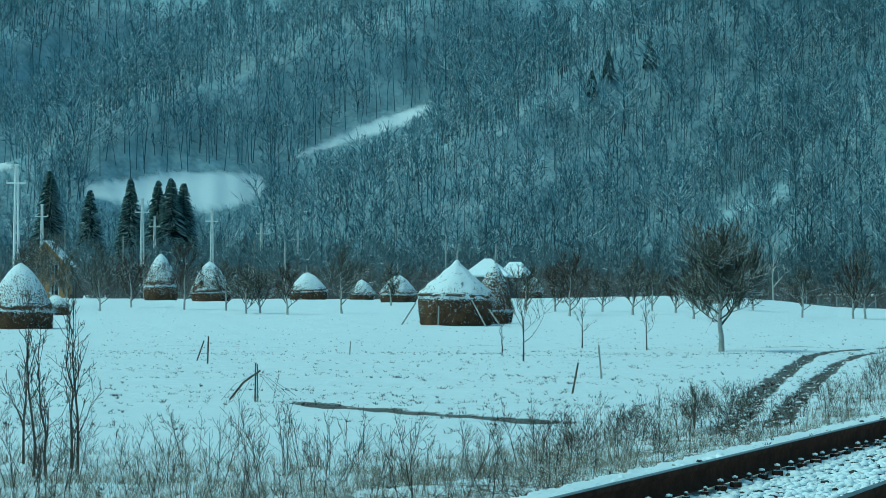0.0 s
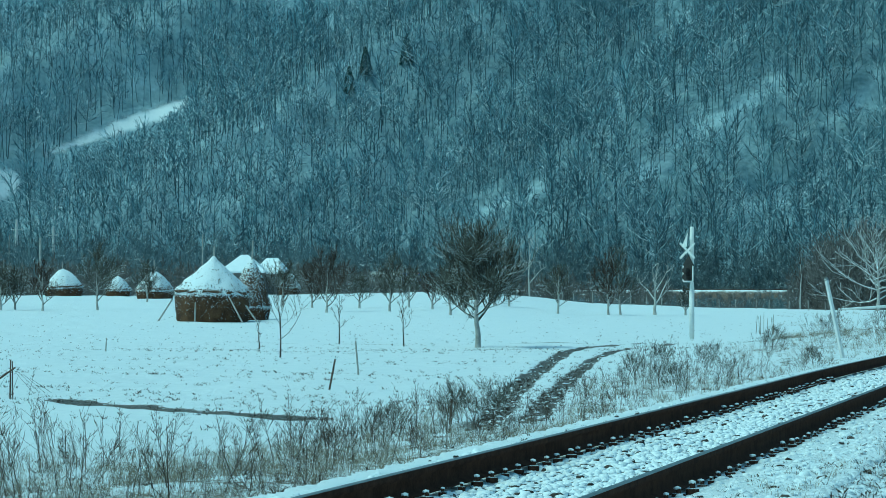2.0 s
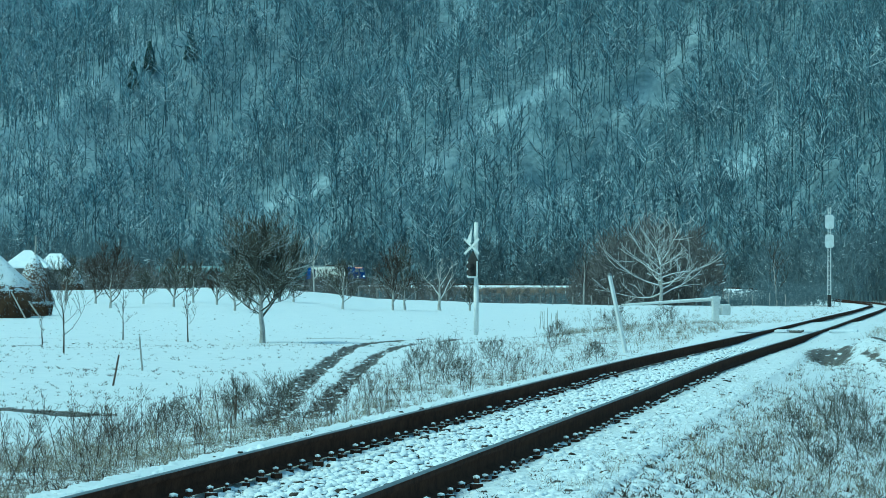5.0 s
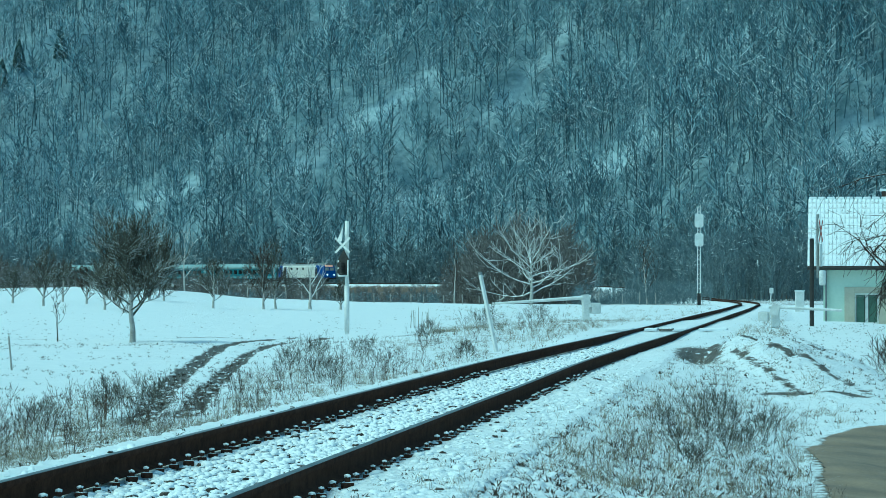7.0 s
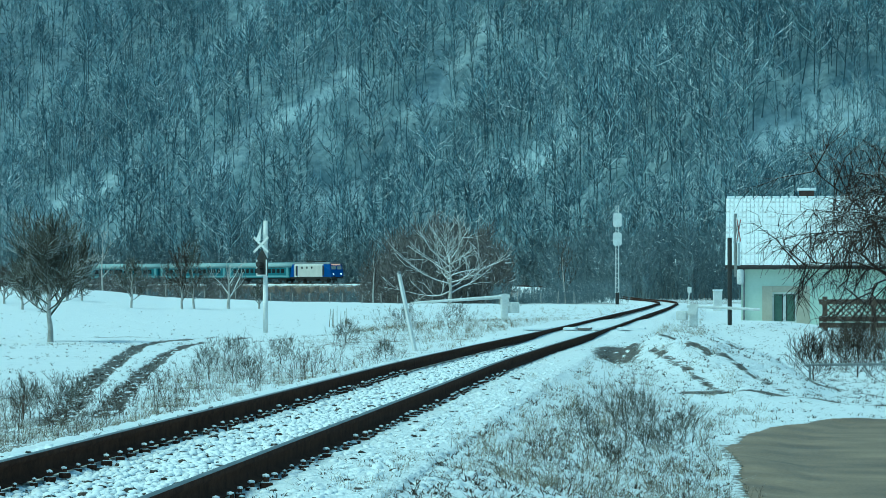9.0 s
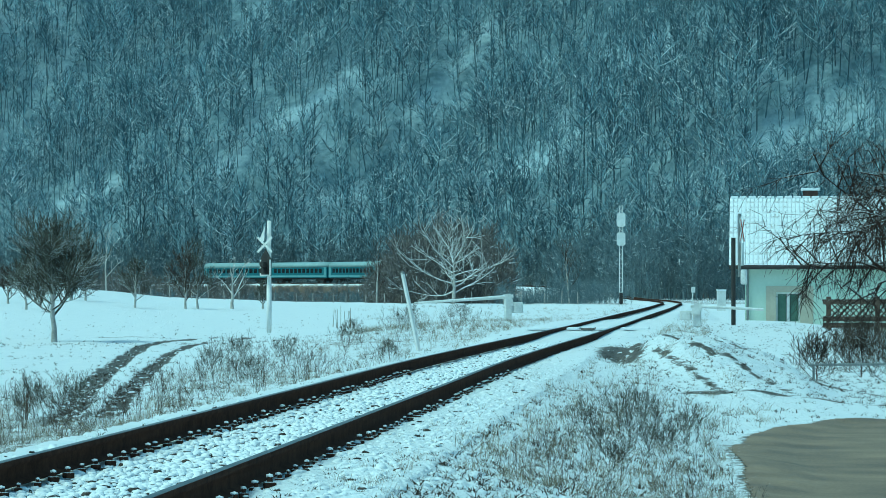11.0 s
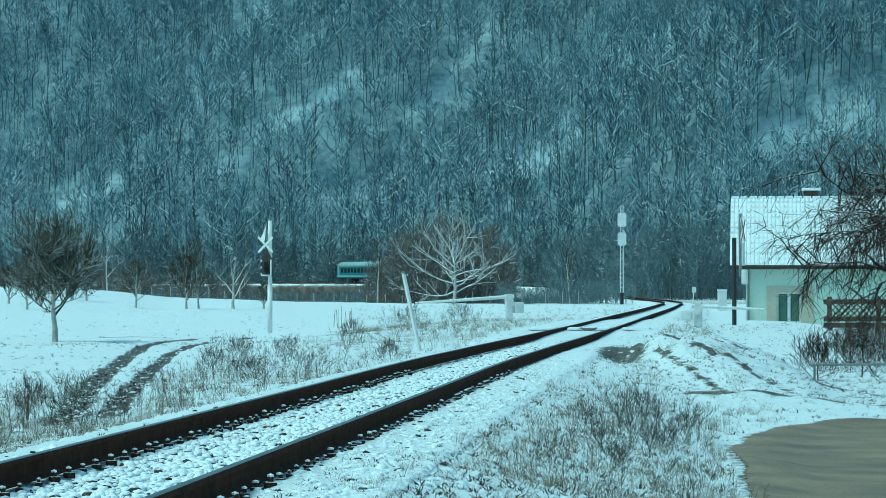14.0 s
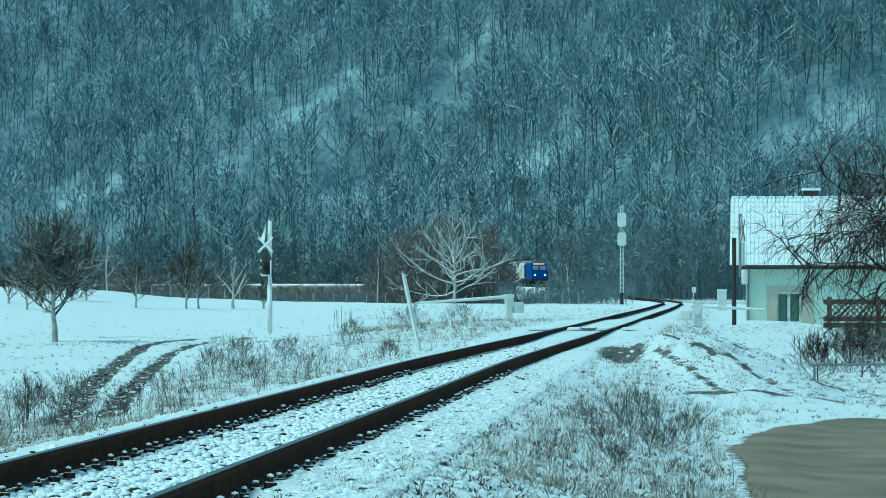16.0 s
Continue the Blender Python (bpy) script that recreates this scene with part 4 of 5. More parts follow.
def make_coach():
    coach = thing("passenger_coach", pose(0, 0, 0), "blue-green passenger coach with pale roof and window row", "coach", "coaches of the train")
    part("body", section(22.6, [(-1.42, 0.95), (1.42, 0.95), (1.44, 3.0), (-1.44, 3.0)]), COACH_BLUE, coach)
    part("roof", section(22.4, [(-1.45, 2.98), (1.45, 2.98), (1.30, 3.5), (0.85, 3.86), (0.3, 4.02), (-0.3, 4.02), (-0.85, 3.86), (-1.30, 3.5)]), COACH_ROOF, coach, "pale weathered roof", True)
    for y in (-1.45, 1.45):
        part("stripe", box(0, y, 1.28, 22.3, 0.03, 0.34, 0.0), COACH_BAND, coach, "light stripe")
        for k in range(12):
            w = part("window", box(-8.8 + 1.6 * k, y, 2.35, 1.08, 0.05, 0.8, 0.03), GLASS, coach)
        for x in (-10.55, 10.55):
            part("door", box(x, y, 2.05, 0.75, 0.05, 1.95, 0.02), COACH_BAND, coach)
    for x in (-11.33, 11.33):
        part("gangway", box(x, 0, 2.2, 0.28, 1.3, 2.2, 0.05), DARK_METAL, coach)
    part("underframe", box(0, 0, 0.85, 21.9, 2.4, 0.3, 0.04), DARK_METAL, coach)
    for x in (-8.0, 8.0):
        wheelset(coach, x)
    return coach


loco = make_loco()
coaches = [make_coach()]
for k in range(2):
    coaches.append(copy_thing(coaches[0], pose(0, 0, 0)))


# ---- haystacks ----
def haystack(at, wide, tall, seed, steep=0.42, pole=0.5, label="", bulge=0.6, flat=1.0):
    """A rounded stack of hay: straight sides, domed snowy top, a pole through it."""
    rng = np.random.RandomState(seed)
    stack = thing("haystack", pose(*at, rng.uniform(-3, 3), rng.uniform(-3, 3), rng.uniform(0, 360)), label or "brown haystack with a snow-covered domed top around a pole", "haystack", "haystacks in the meadow")
    shoulder = tall * (1 - steep)
    prof = [(0.90, 0.0), (0.96, 0.12), (1.0, 0.4), (1.02, 0.75), (1.0, 0.98), (0.9, 1.12)]
    sides = 40

    def lathe(rows, push, mat, name, lab):
        vs = []
        for r, z in rows:
            for k in range(sides):
                a = 6.2832 * k / sides
                j = 1 + push * float(waves(np.array(6 * math.cos(a) + seed), np.array(6 * math.sin(a) + 3 * z), 2.0, seed + 2)) + rng.normal(0, push * 0.25)
                vs.append((wide / 2 * r * j * math.cos(a), wide / 2 * r * j * math.sin(a) * flat, z + rng.normal(0, push * 0.2)))
        n = len(rows)
        fs = [(i * sides + k, i * sides + (k + 1) % sides, (i + 1) * sides + (k + 1) % sides, (i + 1) * sides + k) for i in range(n - 1) for k in range(sides)]
        fs.append(tuple(range((n - 1) * sides, n * sides)))
        part(name, mesh_of(name, vs, fs, [mat], smooth=True), None, stack, lab)

    lathe([(r, -0.1 + h * (shoulder + 0.1) * 0.93) for r, h in prof[:5]] + [(0.5, shoulder * 0.93)], 0.05, HAY, "hay", "")
    rise = tall - shoulder * 0.86
    dome = [(0.99, shoulder * 0.80), (1.03, shoulder * 0.86)] + [(1.03 * (1 - h)**bulge, shoulder * 0.86 + rise * h) for h in (0.08, 0.18, 0.30, 0.43, 0.57, 0.70, 0.82, 0.92)] + [(0.06, tall), (0.02, tall + 0.04)]
    lathe(dome, 0.085, SNOWY_HAY, "snow_cap", "ragged cap of snow")
    # tufts of hay standing out at the eaves and through the snow
    blades = []
    for k in range(420):
        a, h = rng.uniform(0, 6.28), rng.uniform(0.05, 1.05)
        r = wide / 2 * np.interp(h, [0, 0.4, 0.86, 1.05], [0.93, 1.0, 1.02, 0.94])
        p = np.array([r * math.cos(a), r * math.sin(a) * flat, h * shoulder])
        w = np.array([math.cos(a) * 0.5, math.sin(a) * 0.5, -0.35]) + rng.normal(0, 0.35, 3)
        blades.append((np.array([p - 0.05 * w, p + 0.13 * w]), np.array([0.02, 0.004])))
    for k in range(260):
        a, h = rng.uniform(0, 6.28), rng.uniform(0, 1)**2.6 * 0.7
        p = np.array([math.cos(a), math.sin(a) * flat, 0]) * wide / 2 * 1.04 * (1 - h)**bulge + np.array([0, 0, shoulder * 0.86 + rise * h])
        w = np.array([math.cos(a) * 0.45, math.sin(a) * 0.45, -0.6]) + rng.normal(0, 0.3, 3)
        blades.append((np.array([p - 0.02 * w, p + rng.uniform(0.10, 0.28) * w]), np.array([0.03, 0.006])))
    v, f = tubes(blades, 3)
    part("loose_straw", mesh_of("loose_straw", v, f, [HAY]), None, stack)["kind"] = "stuff"
    if pole:
        part("pole", rod([(0, 0, tall - 0.6), (0.02, 0, tall + pole)], [0.06, 0.045], 7), GREY_WOOD, stack, "grey wooden pole")
    return stack


main_stack = haystack(spot(-11.10, 184.5), 4.0, 3.55, 1, 0.46, 0.6, "large haystack with a snowy dome and leaning props", 0.9)
for x0, y0, x1, y1, h in ((-2.0, -1.0, -2.75, -1.6, 1.25), (1.3, -1.8, 2.2, -2.4, 1.35), (-0.5, -2.12, -0.5, -2.22, 1.05), (2.1, -1.2, 2.9, -1.7, 0.9)):
    bx, by, bz = spot(-11.10, 184.5)
    lean = thing("prop_pole", pose(bx, by, bz), "pale wooden pole leaning on the haystack", "pole", "props of the haystack")
    part("stick", rod([(x1, y1, -0.1), (x0, y0, h)], [0.05, 0.04], 7), GREY_WOOD, lean)
for b, d, w, h, seed, steep, pole in (
    (-10.47, 189, 2.2, 3.4, 2, 0.72, 1.1), (-18.47, 172, 3.3, 3.3, 3, 0.66, 0.0), (-17.87, 218, 1.7, 1.25, 4, 0.4, 0.0), (-16.10, 300, 3.0, 4.1, 5, 0.62, 0.25),
    (-15.25, 292, 3.4, 3.4, 6, 0.72, 0.3), (-13.60, 316, 3.5, 2.5, 7, 0.6, 0.7), (-12.69, 312, 2.3, 1.8, 8, 0.6, 0.0), (-12.07, 286, 3.1, 2.3, 9, 0.6, 1.0),
    (-9.79, 326, 2.0, 2.2, 10, 0.6, 0.9),
):
    haystack(spot(b, d), w, h, seed, steep, pole)
for b, d, h in ((-11.27, 200, 4.9), (-14.62, 290, 3.2)):
    p = thing("meadow_pole", pose(*spot(b, d)), "tall grey wooden pole standing in the meadow", "pole")
    part("stick", rod([(0, 0, -0.3), (0.03, 0, h)], [0.05, 0.04], 7), GREY_WOOD, p)


# ---- poles and signals ----
def power_pole(at, tall, arm=1.9, turn=0.0):
    p = thing("power_pole", pose(*at, 0, 0, turn), "pale concrete power pole with open sides and a crossarm", "power pole", "power poles along the valley")
    for s in (-1, 1):
        part("leg", rod([(s * 0.28, 0, -0.3), (s * 0.09, 0, tall)], [0.14, 0.10], 4), CONCRETE, p)
    rungs = int(tall / 0.9)
    for k in range(rungs):
        z = 0.7 + k * 0.9
        w = 0.28 - 0.19 * z / tall
        part("rung", box(0, 0, z, 2 * w, 0.12, 0.16, 0.01), CONCRETE, p)
    part("crossarm", box(0, -0.14, tall - 1.6, arm, 0.12, 0.14, 0.02), CONCRETE, p)
    part("cap", box(0, 0, tall + 0.05, 0.42, 0.3, 0.2, 0.03), CONCRETE, p)
    for x in (-arm / 2 + 0.08, 0.0, arm / 2 - 0.08):
        part("insulator", rod([(x, -0.14, tall - 1.52), (x, -0.14, tall - 1.4), (x, -0.14, tall - 1.28)], [0.03, 0.07, 0.03], 8), WHITE_PAINT, p)
    return p


for b, d, top in ((-18.54, 313, 13.2), (-16.42, 425, 13.4), (-15.24, 470, 13.3), (-14.40, 580, 13.7), (-13.78, 650, 14.0), (-18.11, 480, 14.1), (-16.21, 560, 14.4)):
    x, y, z = spot(b, d)
    power_pole((x, y, z), top - z)
for b, d, top in ((-17.72, 470, 10.4), (-16.74, 500, 10.2), (-14.52, 560, 10.9), (-14.0, 330, 6.6)):
    x, y, z = spot(b, d)
    p = thing("wooden_pole", pose(x, y, z), "plain weathered pole above the thicket", "pole")
    part("stick", rod([(0, 0, -0.3), (0, 0, top - z)], [0.14, 0.1], 8), GREY_WOOD, p)


def crossing_signal(at, tall, turn):
    s = thing("crossing_signal", pose(*at, 0, 0, turn), "white crossing signal post with crossbuck seen from behind, dark lamp board", "railway signal")
    part("post", rod([(0, 0, -0.3), (0, 0, tall)], [0.085, 0.085], 14), WHITE_PAINT, s, smooth=True)
    for a in (-38, 38):
        b = box(-0.06, -0.2, 0, 0.95, 0.03, 0.09, 0.008, turn=pose(0, 0, 0, 0, a))
        part("crossbuck_arm", b, WHITE_PAINT, s).matrix_basis = pose(0, 0, tall - 0.95)
    frame_bm = plate([(-0.28, -0.33), (0.28, -0.33), (0.28, 0.33), (0.0, 0.72), (-0.28, 0.33)], 0.04)
    part("backboard", frame_bm, DARK_METAL, s, "dark lamp board").matrix_basis = pose(0, -0.20, tall - 1.85)
    for x in (-0.25, 0.25):
        part("board_edge", box(x, -0.23, tall - 1.85, 0.06, 0.03, 0.62, 0.01), WHITE_PAINT, s)
    part("board_edge", box(0, -0.23, tall - 2.16, 0.5, 0.03, 0.06, 0.01), WHITE_PAINT, s)
    part("top_plate", plate([(-0.32, -0.25), (0.0, 0.32), (-0.06, -0.25)], 0.03), WHITE_PAINT, s).matrix_basis = pose(-0.02, -0.22, tall - 0.55)
    for z in (1.72, 1.98):
        bm = bmesh.new()
        bmesh.ops.create_cone(bm, cap_ends=True, segments=14, radius1=0.11, radius2=0.11, depth=0.22, matrix=pose(-0.02, -0.33, tall - z, 90))
        part("lamp_housing", bm, DARK_METAL, s)
    part("collar", rod([(0, 0, 0.1), (0, 0, 1.9)], [0.10, 0.10], 14), CONCRETE, s, "grey steel sleeve", True)
    return s


crossing_signal(spot(-2.945, 133), 4.45, -38)

x, y, z = spot(-0.37, 82)
p = thing("leaning_post", pose(x, y, z), "pale concrete post leaning beside the track", "post")
part("shaft", rod([(0, 0, -0.2), (-0.44, 0, 1.9)], [0.065, 0.055], 6), CONCRETE, p)
part("tip", rod([(-0.43, 0, 1.87), (-0.445, 0, 1.94)], [0.06, 0.05], 6), GREY_METAL, p, "grey cap")


def barrier(at, turn, length, slope, label, k=1.0):
    b = thing("crossing_barrier", pose(*at, 0, 0, turn), label, "barrier", "barriers of the level crossing")
    part("pedestal", box(0, 0, 0.42 * k, 0.26, 0.26, 0.84 * k, 0.04), WHITE_PAINT, b)
    part("side_plate", plate([(-0.2, 0.55 * k), (0.1, 0.55 * k), (0.16, 1.0 * k), (-0.08, 1.03 * k)], 0.05), WHITE_PAINT, b).matrix_basis = pose(0, -0.2, 0)
    part("side_plate", plate([(-0.2, 0.55 * k), (0.1, 0.55 * k), (0.16, 1.0 * k), (-0.08, 1.03 * k)], 0.05), WHITE_PAINT, b).matrix_basis = pose(0, 0.2, 0)
    e = (length * math.cos(radians(slope)), 0, 0.92 * k + length * math.sin(radians(slope)))
    part("boom", rod([(-0.2, 0, 0.92 * k), e], [0.075 * k, 0.04], 8), WHITE_PAINT, b, "white boom")
    for y in (-0.28, 0.28):
        part("counterweight", box(-0.36, y, 0.5 * k, 0.34, 0.08, 0.42 * k, 0.05), WHITE_PAINT, b)
    return b


def at_level(bearing, d, z):
    return d * math.sin(radians(bearing)), d * math.cos(radians(bearing)), z


bx, by, bz = spot(1.12, 128)
barrier((bx, by, bz), 180 + 8, 3.6, -4.0, "white crossing barrier lowered over the field track")
bx, by, bz = spot(4.33, 107)
barrier((bx, by, bz), -8, 2.1, -3.0, "white crossing barrier with counterweights beside the house", 0.72)
# boards of the crossing between and beside the rails
i = int(np.argmin(np.abs(TRACK[:, 1] - 97.5)))
w = TRACK[i + 1] - TRACK[i]
deck = thing("crossing_deck", pose(*TRACK[i], 0, 0, math.degrees(math.atan2(w[1], w[0]))), "snow-dusted crossing boards between the rails", "level crossing", kind="structure")
for y in (-1.35, -0.42, 0.0, 0.42, 1.35):
    part("board", box(0, y, -0.045, 1.6, 0.36 if abs(y) < 1 else 0.8, 0.07, 0.015), SNOW if abs(y) > 0.1 else SLEEPER, deck)


def signal_mast(at, tall):
    s = thing("lattice_mast", pose(*at), "white lattice railway mast with two box-shaped boards", "mast")
    for x in (-0.13, 0.13):
        for y in (-0.13, 0.13):
            part("upright", rod([(x, y, -0.2), (x * 0.8, y * 0.8, tall)], 0.04, 4), WHITE_PAINT, s)
    for k in range(int(tall / 0.4)):
        part("lattice_bar", box(0, -0.13, 0.4 + 0.4 * k, 0.34, 0.03, 0.05, turn=pose(0, 0, 0, 0, 35 if k % 2 else -35)), WHITE_PAINT, s)
    part("base_sleeve", box(0, 0, 0.7, 0.32, 0.32, 1.0, 0.03), DARK_METAL, s, "dark base")
    for z, h in ((tall - 1.15, 1.15), (tall - 2.75, 1.1)):
        part("board", plate([(-0.36, -h / 2 + 0.12), (-0.24, -h / 2), (0.24, -h / 2), (0.36, -h / 2 + 0.12), (0.36, h / 2 - 0.12), (0.24, h / 2), (-0.24, h / 2), (-0.36, h / 2 - 0.12)], 0.1), WHITE_PAINT, s).matrix_basis = pose(0, -0.22, z)
    return s


signal_mast(spot(3.04, 281), 8.4)
x, y, z = spot(4.26, 300)
p = thing("track_marker", pose(x, y, -0.3), "small white lineside marker on a post", "sign")
part("post", rod([(-0.08, 0, -0.2), (0, 0, 1.2)], 0.05, 8), WHITE_PAINT, p)
part("plate", box(0.02, -0.06, 1.35, 0.36, 0.05, 0.5, 0.02), WHITE_PAINT, p)
x, y, z = spot(4.74, 240)
p = thing("relay_cabinet", pose(x, y, z), "pale grey lineside relay cabinet", "cabinet")
part("body", box(0, 0, 0.72, 0.62, 0.5, 1.45, 0.03), WHITE_PAINT, p)
part("lid", box(0, 0, 1.48, 0.7, 0.58, 0.08, 0.02), SNOW, p)

x, y, z = spot(4.945, 112)
p = thing("crossing_sign", pose(x, y, z, 0, 0, 78), "dark post with red and white crossbuck seen edge-on", "railway sign")
part("post", rod([(0, 0, -0.2), (0, 0, 2.9)], 0.075, 10), DARK_METAL, p)
for a in (-35, 35):
    part("crossbuck_arm", box(0, -0.1, 0, 1.2, 0.03, 0.17, 0.008, turn=pose(0, 0, 0, 0, a)), WHITE_PAINT, p).matrix_basis = pose(0, -0.18, 3.15)
    part("arm_edge", box(0, -0.125, 0, 1.22, 0.02, 0.05, 0.004, turn=pose(0, 0, 0, 0, a)), RED_PAINT, p).matrix_basis = pose(0, -0.18, 3.15)
part("pole_top", rod([(0, -0.2, 1.6), (0, -0.2, 3.7)], 0.05, 8), GREY_METAL, p)
part("name_board", box(0, -0.3, 2.35, 0.6, 0.04, 0.75, 0.02), WHITE_PAINT, p)
part("lamp", box(0, -0.35, 1.6, 0.3, 0.2, 0.5, 0.06), WHITE_PAINT, p)


# ---- buildings ----
def crossing_house():
    bx, by = 133 * math.sin(radians(5.14)), 133 * math.cos(radians(5.14))
    h = thing("crossing_house", pose(bx, by, -0.75, 0, 0, -5.6), "pale green keeper's house with a snow-covered tiled roof", "house")
    L, D, H = 9.5, 6.4, 2.72
    # front wall in pieces round the window
    wx0, wx1, wz0, wz1 = 1.22, 2.16, 0.52, 1.72
    bm = box(wx0 / 2, 0.15, H / 2, wx0, 0.3, H)
    box((wx1 + L) / 2, 0.15, H / 2, L - wx1, 0.3, H, bm=bm)
    box((wx0 + wx1) / 2, 0.15, wz0 / 2, wx1 - wx0, 0.3, wz0, bm=bm)
    box((wx0 + wx1) / 2, 0.15, (wz1 + H) / 2, wx1 - wx0, 0.3, H - wz1, bm=bm)
    part("front_wall", bm, GREEN_WALL, h)
    part("side_wall", plate([(0.3, 0), (D - 0.3, 0), (D - 0.3, H), (D / 2, H + 2.55), (0.3, H)], 0.3, "x"), GREEN_WALL, h).matrix_basis = pose(0.15, 0, 0)
    part("side_wall", plate([(0.3, 0), (D - 0.3, 0), (D - 0.3, H), (D / 2, H + 2.55), (0.3, H)], 0.3, "x"), GREEN_WALL, h).matrix_basis = pose(L - 0.15, 0, 0)
    part("back_wall", box(L / 2, D - 0.15, H / 2, L, 0.3, H), GREEN_WALL, h)
    part("plinth", box(L / 2, -0.02, 0.1, L, 0.1, 0.5, 0.02), BEIGE_TRIM, h)
    win = part("window", box(1.69, 0.2, 1.12, 0.94, 0.04, 1.2), GLASS, h)
    for x in (1.25, 1.69, 2.13):
        part("window_frame", box(x, 0.14, 1.12, 0.07 if x != 1.69 else 0.12, 0.08, 1.2, 0.008), WHITE_PAINT, win)
    for z in (0.55, 1.69):
        part("window_frame", box(1.69, 0.142, z, 0.94, 0.08, 0.07, 0.008), WHITE_PAINT, win)
    for x in (1.45, 1.93):
        part("curtain", box(x, 0.165, 1.12, 0.3, 0.01, 1.06), SHUTTER, win, "green blind")
    for x in (1.02, 2.42):
        part("window_surround", box(x, -0.012, 1.22, 0.4 if x < 2 else 0.52, 0.03, 1.5, 0.008), BEIGE_TRIM, win)
    part("window_surround", box(1.69, -0.012, 1.85, 0.94, 0.03, 0.24, 0.008), BEIGE_TRIM, win)
    part("window_sill", box(1.69, -0.06, 0.47, 1.2, 0.18, 0.07, 0.01), SNOW, win)
    # roof: two thick slopes, and the snow-lined tiles on the front one
    rise, run, over = 2.72, D / 2 + 0.45, 0.62
    slope = math.atan2(rise, run)
    for s in (1, -1):
        bm = plate([(-over, 0), (L + over, 0), (L + over, math.hypot(rise, run)), (-over, math.hypot(rise, run))], 0.12, "z")
        r = part("roof_slope", bm, TILE, h)
        r.matrix_basis = pose(0 if s > 0 else L, -0.45 if s > 0 else D + 0.45, H + 0.02, math.degrees(slope), 0, 0 if s > 0 else 180) if s > 0 else pose(L, D + 0.45, H + 0.02, 0, 0, 180) @ pose(0, 0, 0, math.degrees(slope))
    vs, fs = [], []
    rng = np.random.RandomState(2)
    long = math.hypot(rise, run)
    rows, cols = 13, int((L + 2 * over) / 0.165)
    for i in range(rows):
        for k in range(cols):
            x0, y0 = -over + k * 0.165, i * long / rows
            w, l, z = 0.158, long / rows - 0.028 + rng.uniform(-0.015, 0.01), 0.065
            b = len(vs)
            up = rng.uniform(0.028, 0.045)
            for px, py, pz in ((x0, y0, z), (x0 + w, y0, z), (x0 + w, y0 + l, z), (x0, y0 + l, z), (x0 + 0.03, y0 + 0.10, z + up), (x0 + w - 0.03, y0 + 0.10, z + up), (x0 + w - 0.03, y0 + l - 0.03, z + up * 0.8), (x0 + 0.03, y0 + l - 0.03, z + up * 0.8)):
                vs.append((px, py, pz))
            fs += [(b + 4, b + 5, b + 6, b + 7), (b, b + 1, b + 5, b + 4), (b + 1, b + 2, b + 6, b + 5), (b + 2, b + 3, b + 7, b + 6), (b + 3, b, b + 4, b + 7)]
    t = part("tiles", mesh_of("tiles", vs, fs, [TILE]), None, h, "rows of snow-filled roof tiles")
    t["kind"] = "stuff"
    t.matrix_basis = pose(0, -0.45, H + 0.02, math.degrees(slope))
    for k in range(int((L + 2 * over) / 0.36)):
        part("ridge_tile", box(-over + 0.18 + 0.36 * k, D / 2, H + rise + 0.1, 0.31, 0.24, 0.11, 0.03), SNOW, h)
    part("gutter", rod([(-over, -0.52, H - 0.02), (L + over, -0.52, H - 0.04)], 0.06, 8), DARK_METAL, h)
    part("fascia", box(L / 2, -0.42, H - 0.05, L + 2 * over, 0.05, 0.09, 0.01), DARK_METAL, h)
    part("soffit", box(L / 2, -0.2, H - 0.03, L + 2 * over, 0.42, 0.04), GREY_WALL, h)
    c = part("chimney", box(2.6, D / 2 + 0.4, H + rise - 0.09, 0.6, 0.5, 0.95, 0.02), BRICK, h)
    part("chimney_cap", box(2.6, D / 2 + 0.4, H + rise + 0.43, 0.76, 0.64, 0.1, 0.03), SNOW, c, "snow-covered chimney cap")
    part("downpipe", rod([(0.1, -0.1, 0.1), (0.1, -0.1, H - 0.05)], 0.045, 8), GREY_METAL, h)


crossing_house()


def gabled(name, at, turn, L, D, H, rise, wall, label, windows=()):
    h = thing(name, pose(*at, 0, 0, turn), label, "house" if windows else "shed")
    for x in (0.1, L - 0.1):
        part("gable_wall", plate([(-D / 2, -0.3), (D / 2, -0.3), (D / 2, H), (0, H + rise), (-D / 2, H)], 0.2, "x"), wall, h).matrix_basis = pose(x, 0, 0)
    for y in (-D / 2 + 0.1, D / 2 - 0.1):
        part("long_wall", box(L / 2, y, H / 2 - 0.15, L - 0.4, 0.2, H + 0.3), wall, h)
    run = D / 2 + 0.4
    s = math.degrees(math.atan2(rise, D / 2))
    for k in (0, 180):
        bm = box(L / 2 if k == 0 else -L / 2, run / 2 / math.cos(radians(s)), 0.08, L + 0.7, run / math.cos(radians(s)), 0.16, 0.03)
        part("roof_slope", bm, SNOW, h, "snow-covered roof").matrix_basis = pose(0, -run if k == 0 else run, H - 0.4 * rise / (D / 2), 0, 0, k) @ pose(0, 0, 0, s)
    for y, z in windows:
        w = part("window", box(-0.015, y, z, 0.06, 0.8, 1.0, 0.01), GLASS, h)
        for dy in (-0.43, 0.0, 0.43):
            part("window_frame", box(-0.03, y + dy, z, 0.08, 0.07, 1.05, 0.01), WHITE_PAINT, w)
    return h


